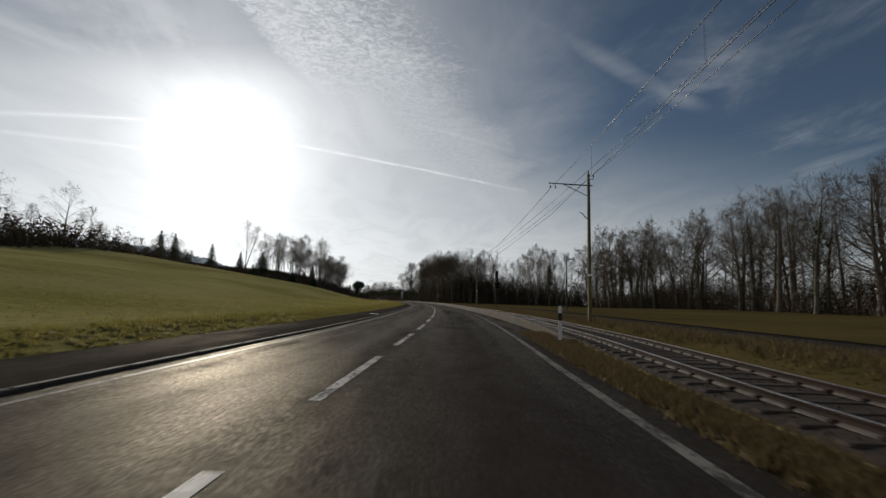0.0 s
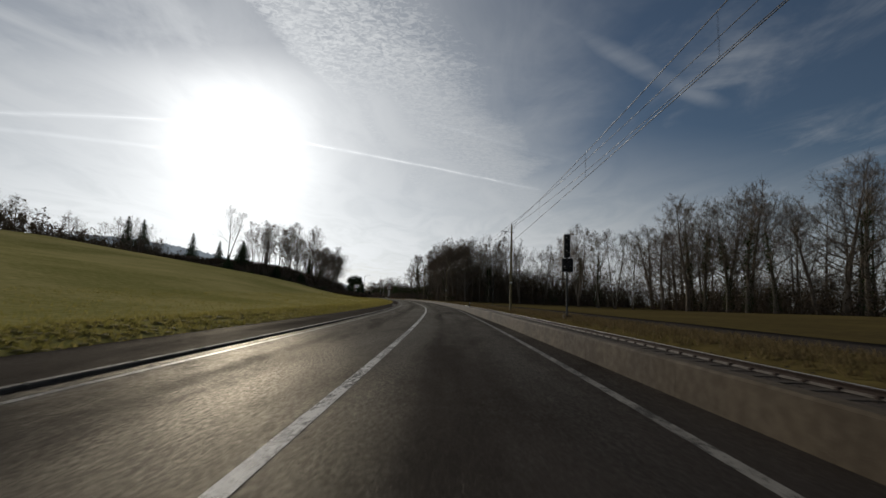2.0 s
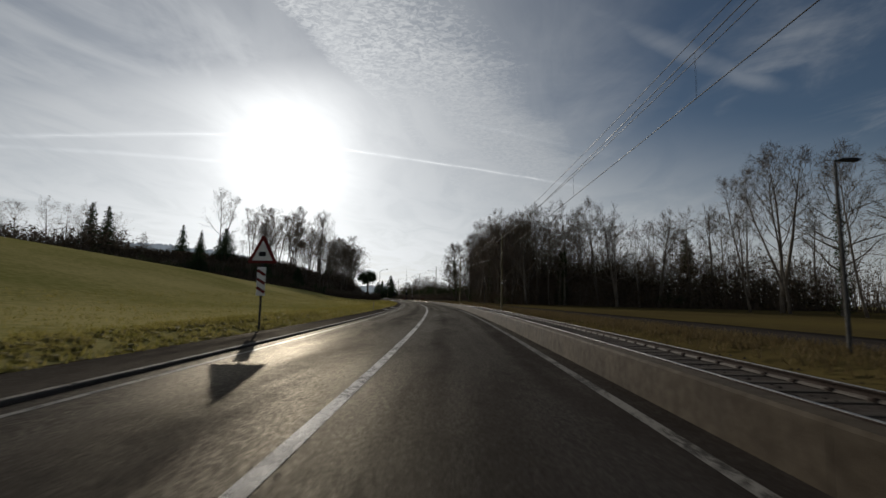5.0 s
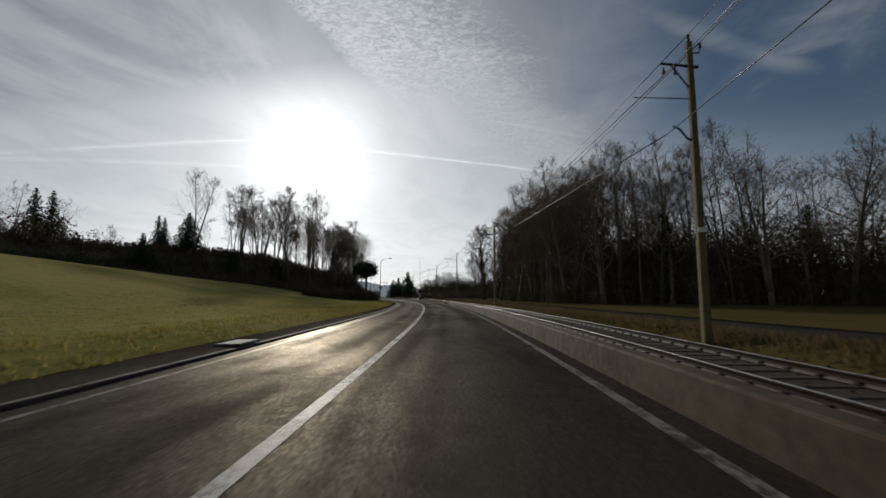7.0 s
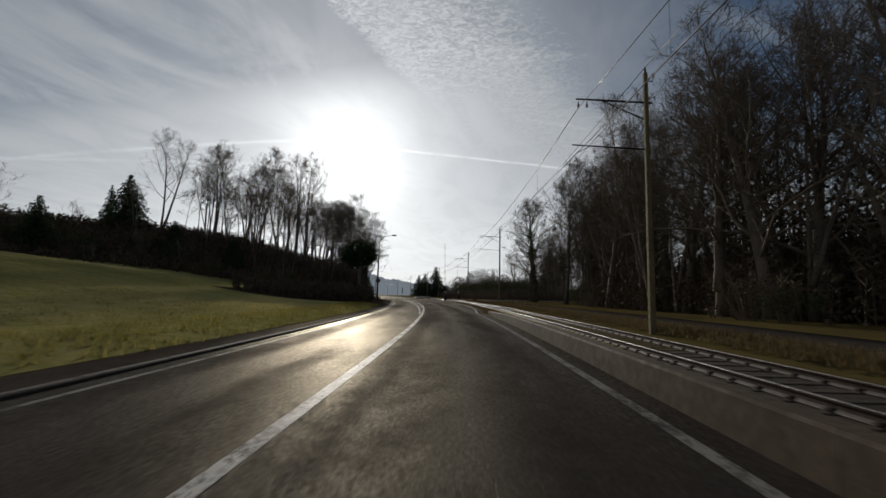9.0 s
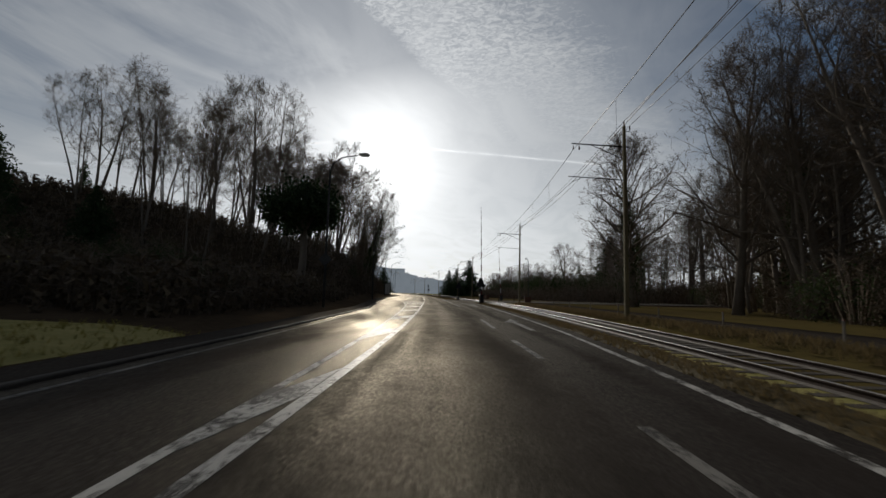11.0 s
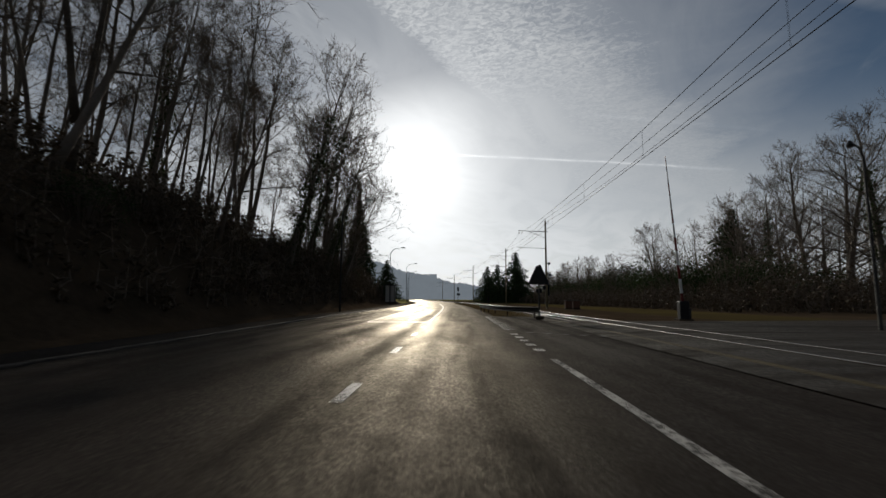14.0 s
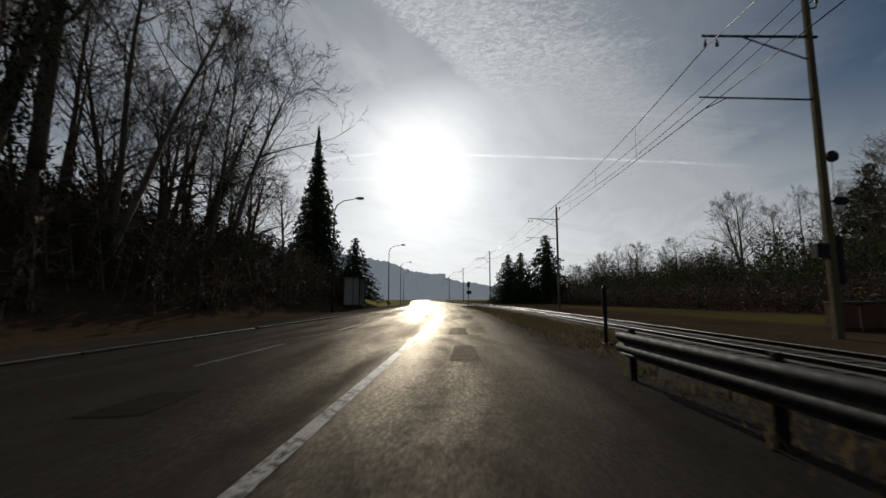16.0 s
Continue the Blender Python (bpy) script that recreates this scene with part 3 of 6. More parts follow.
ribbon("pavement", -60, 640, [(lambda s: KERB_L(s) - 0.14, 0.03), (lambda s: lerp(KERB_L(s) - 0.14, PATH_OUT(s), 0.5), 0.055), (lambda s: PATH_OUT(s) + 0.02, 0.08), (PATH_OUT, 0.08), (lambda s: PATH_OUT(s) - 0.15, -0.2)],
       ASPHALT_PATH, "grey asphalt footpath behind a low kerb", "pavement")


for s0, s1 in ((-60, 17), (187, 640)):
    ribbon("verge", s0, s1, [(lambda s: right(s) + 0.46, -0.2), (lambda s: right(s) + 0.5, 0.0), (lambda s: lerp(right(s) + 0.5, max(along(s, TRACK) - 1.9, right(s) + 0.7), 0.5), 0.05), (lambda s: max(along(s, TRACK) - 1.9, right(s) + 0.7), 0.03), (lambda s: max(along(s, TRACK) - 1.8, right(s) + 0.8), -0.2)],
           VERGE, "dry brown grass verge between road and railway", "verge")
LANE = lambda s: along(s, ((20, 12.2), (60, 13.2), (100, 12.6), (140, 10.6), (170, 10.6), (200, 12.0), (246, 13.5)))
ribbon("path", 4, 248, [(lambda s: LANE(s) - 1.6, -0.15), (lambda s: LANE(s) - 1.55, 0.16), (LANE, 0.19), (lambda s: LANE(s) + 1.75, 0.17), (lambda s: LANE(s) + 1.8, -0.15)], ASPHALT_PATH, "narrow asphalt path beyond the railway", "path")


def road_z(s, d):
    """Height of the asphalt there."""
    a, m, b = left(s), mid_line(s), right(s)
    return float(np.interp(d, (a - 0.4, a * 0.6 + m * 0.4, m, (b + m) / 2, verge_edge(s)), (-0.03, 0.0, 0.012, 0.0, -0.02)))


def strip(name, s0, s1, dfun, width, material, parent, step=2.0):
    """Road paint, following the road's crown."""
    n = max(2, int((s1 - s0) / step) + 1)
    verts, faces = [], []
    for s in np.linspace(s0, s1, n):
        c = dfun(s)
        for k in (-0.5, 0.5):
            verts.append(at(s, c + k * width, road_z(s, c + k * width) + 0.005))
    faces = [(2 * i, 2 * i + 1, 2 * i + 3, 2 * i + 2) for i in range(n - 1)]
    ob = new(name, mesh_of(name, verts, faces, material))
    ob.parent = parent
    return ob


def road_patch(name, pts, material, parent, z=None):
    """A painted or mended patch with corners (s, d)."""
    ob = new(name, mesh_of(name, [at(s, d, road_z(s, d) + 0.006 if z is None else z) for s, d in pts], [tuple(range(len(pts)))], material))
    ob.parent = parent
    return ob


# markings
for k in range(-6, 4):
    s0 = 5.0 + 6.0 * k
    strip("centre_dash", s0, s0 + 3.95, mid_line, 0.16, PAINT, road)
strip("centre_line", 28.5, 250, mid_line, 0.17, PAINT, road)
strip("edge_line", -60, 228, left, 0.115, PAINT_OLD, road)
strip("edge_line", -60, 192, right, 0.16, PAINT_OLD, road)
strip("edge_line", 192, 246, right, 0.15, PAINT, road)
hatch_l = lambda s: along(s, ((186, -1.75), (212, -2.4), (232, -3.1), (238, -3.5), (250, -4.5), (700, -4.6)))
strip("edge_line", 188, 246, hatch_l, 0.13, PAINT, road)
for k in range(7):
    s0 = 201 + 7.4 * k
    a, b = mid_line(s0), hatch_l(s0)
    if a - b > 0.45:
        road_patch("hatch_bar", [(s0, b + 0.07), (s0 + 1.6, a - 0.1), (s0 + 3.4, a - 0.1), (s0 + 1.8, hatch_l(s0 + 2) + 0.07)], PAINT, road)
lane_r = lambda s: along(s, ((190, 2.1), (212, 1.75), (238, 1.9), (258, 2.05), (290, 2.15)))
for s0, s1 in ((199, 202), (206, 209), (212.6, 217.4)):
    strip("lane_dash", s0, s1, lane_r, 0.15, PAINT_OLD, road)
strip("lane_line", 234.9, 242.6, lane_r, 0.15, PAINT_OLD, road)
strip("lane_line", 246.1, 256.2, lane_r, 0.15, PAINT, road)
for s0 in (257.4, 258.4, 259.4, 260.35, 261.35):
    strip("lane_dash", s0, s0 + 0.4, lane_r, 0.26, PAINT, road)
road_patch("stop_line", [(244.0, 2.3), (244.0, 4.45), (245.1, 4.45), (245.1, 2.3)], PAINT_OLD, road)
for k in range(16):
    s0 = 263.58 + 0.68 * k
    road_patch("give_way_tooth", [(s0 - 0.34, 2.0), (s0, 2.54), (s0, 1.93)], PAINT, road)
for s0, dd in ((212.2, 3.1), (235.3, 3.7)):
    road_patch("turn_arrow", [(s0, dd - 0.12), (s0 + 3.8, dd - 0.05), (s0 + 3.8, dd - 0.45), (s0 + 5.0, dd - 0.05), (s0 + 6.2, dd + 0.30), (s0 + 4.6, dd + 0.42), (s0 + 4.4, dd + 0.2), (s0, dd + 0.12)], PAINT_OLD, road)
for s0 in (252.8, 256.8, 260.6, 263.7):
    strip("centre_dash", s0, s0 + 1.0, lambda s: -1.45, 0.16, PAINT, road)
road_patch("stop_line", [(267.2, -4.7), (267.2, -1.38), (267.6, -1.38), (267.6, -4.7)], PAINT, road)
strip("centre_line", 267.75, 420, mid_line, 0.17, PAINT, road)
divide = lambda s: along(s, ((246, -4.5), (271, -4.76), (285, -5.06), (320, -4.6), (340, -4.4)))
strip("lane_line", 267.75, 281, divide, 0.13, PAINT_OLD, road)
for k in range(6):
    strip("lane_dash", 286 + 8 * k, 289.5 + 8 * k, divide, 0.13, PAINT_OLD, road)
road_patch("turn_arrow", [(268.9, -2.75), (271.6, -2.75), (271.4, -3.15), (272.9, -2.65), (272.0, -2.2), (271.8, -2.58), (268.9, -2.6)], PAINT_OLD, road)

# mended patches in the asphalt
for s0, s1, d0, d1 in ((286.6, 289.2, -0.3, 0.3), (292.0, 295.0, -0.5, 0.2), (283.0, 284.2, -4.2, -3.5)):
    road_patch("mended_patch", [(s0, d0), (s0 + 0.1, d1), (s1, d1 - 0.05), (s1 - 0.15, d0 + 0.06)], ASPHALT_MEND, road)


# kerb stones along the footpath
def kerb_row():
    row = tagged(new("kerb"), "row of grey kerb stones beside the road", "kerb", kind="structure")
    stone = Shape().box((0, 0, -0.105), (0.14, 1.97, 0.28), chamfer=0.02).mesh("kerb_stone", KERB)
    for i in range(166):
        s = -4 + 1.8 * i
        ob = new("kerb_stone", stone)
        ob.parent = row
        ob.matrix_world = stand(s + 0.9, KERB_L(s + 0.9) - 0.07, 0.0) @ Matrix.Diagonal((1, 0.9 * stretch(s + 0.9), 1, 1))
    far = Shape()
    for i in range(150):
        s = 295 + 1.64 * i
        m = stand(s + 1, KERB_L(s + 1) - 0.07, 0.0)
        far.box(m.translation + Vector((0, 0, -0.105)), (0.14, 1.97, 0.28), m.to_3x3())
    part("far_kerb_stones", far, KERB, row)["kind"] = "stuff"


WALL_H = lambda s: along(s, ((13.5, 0.1), (17.3, 0.28), (24, 0.42), (40, 0.48), (110, 0.47), (165, 0.40), (182, 0.36), (190, 0.2)))


def barrier_wall():
    """Low concrete wall between road and railway, cast in lengths."""
    row = tagged(new("wall_railway"), "low weathered concrete wall beside the railway", "wall", kind="structure")
    s = 13.5
    while s < 188:
        e = s + (4.9 if s > 17 else 3.8)
        sh = Shape()
        prof = []
        for q in np.linspace(s + 0.004, e - 0.004, 4):
            d, h = WALL_D(q), WALL_H(q)
            ring = [(d, -0.2), (d + 0.02, h - 0.03), (d + 0.05, h), (d + 0.27, h), (d + 0.30, h - 0.03), (d + 0.32, -0.2)]
            prof.append([len(sh.v) + i for i in range(6)])
            sh.v += [at(q, dd, z) for dd, z in ring]
        for a, b in zip(prof, prof[1:]):
            sh.f += [(a[i], a[(i + 1) % 6], b[(i + 1) % 6], b[i]) for i in range(6)]
        sh.f += [tuple(reversed(prof[0])), tuple(prof[-1])]
        part("wall_panel", sh, CONCRETE, row)
        s = e


barrier_wall()
kerb_row()


# railway
def railway():
    mid = lambda s: along(s, TRACK)
    flank = [(-1.75, -0.32), (-1.32, -0.205), (-0.98, -0.166), (0.98, -0.166), (1.32, -0.205), (1.75, -0.32)]
    rows = [(lambda s: max(mid(s) - 2.6, right(s) + 0.62), -0.15)]
    rows += [((lambda s, u=u: mid(s) + u), (lambda s, v=v: rail_z(s) + v)) for u, v in flank]
    rows += [(lambda s: mid(s) + 2.9, -0.1)]
    bed = ribbon("railway_bed", -60, 640, rows, GRAVEL, "brown ballast bed of the railway", "railway bed")
    prof = [(-0.07, -0.15), (0.07, -0.15), (0.07, -0.135), (0.012, -0.11), (0.012, -0.045), (0.036, -0.03), (0.036, -0.003), (-0.036, -0.003), (-0.036, -0.03), (-0.012, -0.045), (-0.012, -0.11), (-0.07, -0.135)]
    head = [(-0.03, -0.002), (-0.026, 0.003), (0.026, 0.003), (0.03, -0.002)]
    for side in (-0.7525, 0.7525):
        rail = ribbon("rail", -60, 640, [((lambda s, u=u: mid(s) + side + u), (lambda s, v=v: rail_z(s) + v)) for u, v in prof + prof[:1]], RUST, "", "", 2.0, parent=bed)
        ribbon("rail_head", -60, 640, [((lambda s, u=u: mid(s) + side + u), (lambda s, v=v: rail_z(s) + v)) for u, v in head], RAIL_TOP, "", "", 2.0, parent=rail)
        # left face only: the sun's gleam on the foot, put in as lighter colour
        ribbon("rail_foot", -60, 640, [((lambda s, u=u: mid(s) + side + u), (lambda s, v=v: rail_z(s) + v)) for u, v in ((-0.072, -0.15), (-0.071, -0.132), (-0.018, -0.108))], LIT_FOOT, "", "", 2.0, parent=rail)
    tie = Shape().box((0, 0, -0.11), (2.5, 0.24, 0.20), chamfer=0.03).mesh("sleeper", SLEEPER)
    clip = Shape().box((0, 0, 0), (0.18, 0.11, 0.055), chamfer=0.015).mesh("rail_clip", RUST)
    for i in range(296):
        s = 2.0 + 0.61 * i
        ob = new("sleeper", tie)
        ob.parent = bed
        ob.matrix_world = stand(s, mid(s), rail_z(s) - 0.139)
        for side in (-0.7525, 0.7525):
            c = new("rail_clip", clip)
            c.parent = ob
            c.matrix_world = stand(s, mid(s) + side, rail_z(s) - 0.125)
    rest = Shape()
    for i in range(420):
        s = 182.6 + 0.58 * i
        m = stand(s, mid(s), rail_z(s) - 0.139)
        rest.box(m.translation + Vector((0, 0, -0.11)), (2.5, 0.24, 0.2), m.to_3x3())
    part("far_sleepers", rest, SLEEPER, bed)["kind"] = "stuff"


railway()


# trees
def sliver(sh, rng, a, b, r):
    """A thin twig that tapers to a point."""
    w = (b - a).cross(Vector((rng.uniform(-1, 1), rng.uniform(-1, 1), rng.uniform(-1, 1)))).normalized() * r
    i = len(sh.v)
    sh.v += [a - w, a + w, b]
    sh.f.append((i, i + 1, i + 2))


def grow(seed, height, clear, spread, rise, limbs, girth, kids, fork=False, lean=0.0):
    """A bare broadleaf tree: returns the shapes of its wood and of its fine crown. kids: shoots on a limb, a branch and a twig."""
    rng = random.Random(seed)
    wood, fine = Shape(), Shape()
    coarse = 1.0 if kids[0] > 5 else 1.5

    def rnd(k):
        return Vector((rng.uniform(-k, k), rng.uniform(-k, k), rng.uniform(-k, k)))

    def path(start, d, length, n, wob, lift):
        pts = [Vector(start)]
        d = d.normalized()
        for _ in range(n):
            d = (d + rnd(wob) + Vector((0, 0, lift))).normalized()
            pts.append(pts[-1] + d * length / n)
        return pts

    def point(pts, f):
        k = f * (len(pts) - 1)
        i = min(int(k), len(pts) - 2)
        return pts[i].lerp(pts[i + 1], k - i), (pts[i + 1] - pts[i]).normalized()

    def shoot(start, d, length, r, level):
        n = (0, 4, 2, 1)[level]
        pts = path(start, d, length, n, (0, 0.28, 0.26, 0.1)[level], (0, rise * 0.07, 0.05, 0.0)[level])
        radii = [r * (1 - 0.8 * i / n) for i in range(n + 1)]
        if level == 3:
            radii[-1] = 0
        if level < 3:
            wood.tube(pts, radii, (0, 4 if coarse < 1.2 else 3, 3)[level], cap=False)
        else:
            sliver(fine, rng, pts[0], pts[-1], 0.021 * coarse)
        for i in range(kids[level - 1]):
            f = (i + rng.random()) / kids[level - 1] * 0.82 + 0.18
            p, t = point(pts, f)
            side = t.cross(rnd(1)).normalized()
            nd = t * rng.uniform(0.55, 0.95) + side * rng.uniform(0.55, 1.0) + Vector((0, 0, 0.15))
            if level < 3:
                ln = length * (1.08 - 0.6 * f) * rng.uniform(0.42, 0.66)
                shoot(p, nd, max(ln, 0.7), max(r * (1 - 0.8 * f) * 0.55, 0.02 * coarse), level + 1)
            else:
                q = p + nd.normalized() * rng.uniform(0.35, 0.9) * coarse
                sliver(fine, rng, p, q, 0.0145 * coarse)

    half = height * (1.02 - clear) * 0.5
    heart = Vector((lean * height * 0.55, 0, height * 1.02 - half))

    def room(p, d):
        """How far it is from p along d to the crown's rounded outline."""
        e = Vector((1 / spread, 1 / spread, 1 / half))
        a = Vector(((p - heart)[i] * e[i] for i in range(3)))
        b = Vector((d[i] * e[i] for i in range(3)))
        q = a.dot(b) ** 2 - b.dot(b) * (a.dot(a) - 1)
        return max((-a.dot(b) + math.sqrt(q)) / b.dot(b), 0.0) if q > 0 else 0.0

    stems = [(Vector((0, 0, -0.3)), Vector((lean + rng.uniform(-0.05, 0.05), rng.uniform(-0.05, 0.05), 1)), height)]
    if fork:
        stems.append((Vector((0.1, 0, height * 0.10)), Vector((0.26, rng.uniform(-0.2, 0.2), 1)), height * 0.84))
    for start, d, h in stems:
        pts = path(start, d, h * 0.97, 9, 0.06, 0.06)
        wood.tube(pts, [girth * ((1 - i / 9.4) ** 0.9) * (1.3 if i == 0 else 1) for i in range(10)], 7)
        m = limbs if not fork else int(limbs * 0.62)
        for i in range(m):
            f = clear + (1 - clear) * (i + rng.random()) / m
            p, t = point(pts, min(f, 0.985))
            w = i * 2.4 + rng.uniform(-0.5, 0.5)
            out = Vector((math.cos(w), math.sin(w), 0))
            g = (f - clear) / (1 - clear)
            nd = out + Vector((0, 0, rise * (0.55 + 0.9 * g) * rng.uniform(0.75, 1.25)))
            ln = max(room(p, (nd.normalized() + Vector((0, 0, 0.16))).normalized()) * rng.uniform(0.72, 1.0), spread * 0.3)
            shoot(p, nd, ln, max(girth * (1 - f * 0.8) * 0.42, 0.035), 1)
    return wood, fine


def leaf_clumps(sh, rng, centre, size, count, leaf):
    """Many small leaves filling a rough ball."""
    for _ in range(count):
        v = Vector((rng.gauss(0, 0.45), rng.gauss(0, 0.45), rng.gauss(0, 0.45)))
        p = Vector(centre) + Vector((v.x * size[0], v.y * size[1], v.z * size[2]))
        a = Vector((rng.uniform(-1, 1), rng.uniform(-1, 1), rng.uniform(-1, 1))).normalized()
        b = a.cross(Vector((rng.uniform(-1, 1), rng.uniform(-1, 1), rng.uniform(-1, 1)))).normalized()
        k = leaf * rng.uniform(0.6, 1.4)
        i = len(sh.v)
        sh.v += [p - a * k, p + b * k * 0.5, p + a * k, p - b * k * 0.5 + a.cross(b) * k * 0.25]
        sh.f += [(i, i + 1, i + 2), (i, i + 2, i + 3)]


HI, THIN, LO = (7, 5, 4), (6, 5, 4), (4, 4, 3)


def bare_tree(seed, height, clear, spread, rise, limbs, girth, label, kids=HI, fork=False, ivy=0.0, lean=0.0):
    wood, fine = grow(seed, height, clear, spread, rise, limbs, girth, kids, fork, lean)
    top = thing("bare_tree", Matrix(), label, "tree", "bare winter trees")
    part("trunk", wood, BARK, top, smooth=True)
    part("crown", fine, TWIG, top)
    rng = random.Random(seed + 50)
    if ivy:
        sh = Shape()
        for i in range(int(38 * ivy)):
            k = rng.uniform(0.02, 0.66 * min(ivy, 1.15))
            axis = sum((wood.v[7 * int(9 * k) + j] for j in range(7)), Vector()) / 7
            nxt = sum((wood.v[7 * int(9 * k + 1) + j] for j in range(7)), Vector()) / 7
            c = axis.lerp(nxt, 9 * k - int(9 * k))
            leaf_clumps(sh, rng, (c.x + rng.uniform(-0.35, 0.35), c.y + rng.uniform(-0.35, 0.35), c.z), (0.9, 0.9, 0.9), 80 if ivy > 1.5 else 52, 0.105)
        part("ivy", sh, IVY, top, "dark green ivy round the trunk")
    return top


def conifer(seed, height, radius, label, tiers, bare=0.06, power=0.9, dense=1.0):
    rng = random.Random(seed)
    top = thing("conifer", Matrix(), label, "tree", "conifers")
    part("trunk", Shape().tube([(0, 0, -0.3), (0, 0, height * 0.5), (0, 0, height * 0.95)], [radius * 0.09 + 0.08, radius * 0.04 + 0.03, 0.0], 7), BARK, top)
    sh = Shape()
    for i in range(tiers):
        f = bare + (1 - bare) * (i / tiers)
        r = radius * (1 - f) ** power * rng.uniform(0.8, 1.12) + 0.04
        n = max(5, int((6 + 9 * (1 - f)) * dense))
        for k in range(n):
            w = 6.283 * (k + rng.random() * 0.8) / n
            rr = r * rng.uniform(0.7, 1.1)
            z = height * f + rng.uniform(-0.2, 0.2)
            steps = max(2, int(rr / 0.45))
            for j in range(steps):
                q = (j + 0.6) / steps
                c = (rr * q * math.cos(w), rr * q * math.sin(w), z - 0.32 * rr * q * q + 0.1 * rr * q)
                k2 = min(0.42, 0.12 + 0.3 * rr)
                leaf_clumps(sh, rng, c, (k2, k2, 0.28), int(5 * dense), min(0.24, 0.1 + 0.14 * rr))
    part("crown", sh, NEEDLE, top)
    return top


def umbrella_pine(seed):
    rng = random.Random(seed)
    top = thing("umbrella_pine", Matrix(), "umbrella pine with a dense dark rounded crown", "tree")
    wood = Shape().tube([(0, 0, -0.6), (0.3, 0, 3.0), (0.2, 0.1, 6.0)], [0.32, 0.26, 0.2], 8)
    sh = Shape()
    for i in range(13):
        w = 6.283 * i / 13
        e = Vector((math.cos(w) * rng.uniform(1.0, 2.2), math.sin(w) * rng.uniform(1.0, 2.2), rng.uniform(6.0, 7.8)))
        wood.tube([(0.2, 0.1, 4.6 + rng.random()), e * 0.6 + Vector((0, 0, 2.4)), e], [0.12, 0.07, 0.02], 5)
    part("trunk", wood, BARK, top)
    for i in range(150):
        w, r = rng.uniform(0, 6.283), 2.6 * math.sqrt(rng.random())
        z = 6.8 + rng.uniform(-1.0, 1.0) * (1 - (r / 3.2) ** 2) * 2.0
        leaf_clumps(sh, rng, (r * math.cos(w), r * math.sin(w), z), (0.8, 0.8, 0.7), 64, 0.125)
    part("crown", sh, NEEDLE, top)
    return top


def shrub(seed, size, label, leafy):
    rng = random.Random(seed)
    top = thing("shrub", Matrix(), label, "shrub", "shrubs of the wood's edge")
    wood, lf = Shape(), Shape()
    for i in range(26):
        w, k = rng.uniform(0, 6.28), rng.uniform(0.15, 0.85)
        e = Vector((math.cos(w) * size * k, math.sin(w) * size * k, size * rng.uniform(0.7, 1.35)))
        b = Vector((e.x * 0.25, e.y * 0.25, -0.2))
        m = b.lerp(e, 0.5) + Vector((0, 0, size * 0.15))
        wood.tube([b, m, e], [0.03, 0.02, 0.0], 3, cap=False)
        for j in range(9):
            p = m.lerp(e, rng.random())
            q = p + Vector((rng.uniform(-1, 1), rng.uniform(-1, 1), rng.uniform(-0.1, 1))).normalized() * size * rng.uniform(0.18, 0.4)
            sliver(wood, rng, p, q, 0.014)
    for i in range(int(34 * leafy)):
        w, k = rng.uniform(0, 6.28), math.sqrt(rng.random()) * 0.85
        leaf_clumps(lf, rng, (math.cos(w) * size * k, math.sin(w) * size * k, rng.uniform(0.1, 1.0) * size * (1.15 - 0.5 * k)), (size * 0.3, size * 0.3, size * 0.25), 36, 0.065)
    part("stem_mass", wood, TWIG, top)
    part("foliage", lf, IVY if leafy > 1.2 else SHRUB, top)
    return top


SLIM = "tall slim bare tree with fine upright twigs"
FAR = "bare winter trees deeper in the wood"
KINDS = {
    "slim": bare_tree(1, 20, 0.38, 4.3, 1.35, 13, 0.17, SLIM, THIN, lean=0.18),
    "slim_b": bare_tree(2, 22, 0.4, 4.8, 1.5, 17, 0.18, SLIM, THIN, fork=True, lean=0.12),
    "slim_c": bare_tree(3, 18, 0.34, 4.8, 1.0, 13, 0.16, "slim bare tree with a slanting stem", THIN, lean=0.28),
    "lean": bare_tree(14, 19, 0.3, 5.8, 0.85, 18, 0.24, "bare tree leaning out over the road", THIN, lean=0.42),
    "lean_ivy": bare_tree(15, 20, 0.34, 5.2, 1.0, 17, 0.30, "leaning bare tree with an ivy-covered trunk", THIN, ivy=1.3, lean=0.34),
    "oak": bare_tree(4, 19, 0.2, 8.6, 0.55, 20, 0.46, "broad bare oak with spreading heavy limbs"),
    "oak_b": bare_tree(5, 21, 0.25, 7.6, 0.8, 28, 0.42, "broad bare tree with a rounded crown of twigs", fork=True),
    "ivy": bare_tree(6, 20, 0.26, 6.8, 0.75, 19, 0.42, "bare tree with an ivy-covered trunk", ivy=1.35),
    "beech": bare_tree(7, 21, 0.18, 7.0, 0.95, 26, 0.40, "bare beech with a dense rounded crown"),
    "ash": bare_tree(8, 24, 0.38, 5.8, 1.4, 20, 0.28, "tall bare tree with long rising limbs", THIN, fork=True),
    "veteran": bare_tree(9, 21, 0.2, 7.0, 0.85, 36, 0.62, "massive old bare tree wrapped in ivy", (8, 7, 5), ivy=2.0),
}
CONES = {
    "spruce": conifer(21, 19, 5.4, "dark pointed spruce behind the meadow", 28, 0.05, 0.8),
    "fir": conifer(22, 13, 6.6, "dark bushy fir beside the line", 24, 0.03, 0.8),
    "sequoia": conifer(23, 26, 6.6, "tall narrow sequoia with a tapered crown", 62, 0.02, 1.3, 1.3),
    "pine": conifer(24, 17, 3.2, "ragged dark pine with a bare lower trunk", 16, 0.5, 0.45),
}
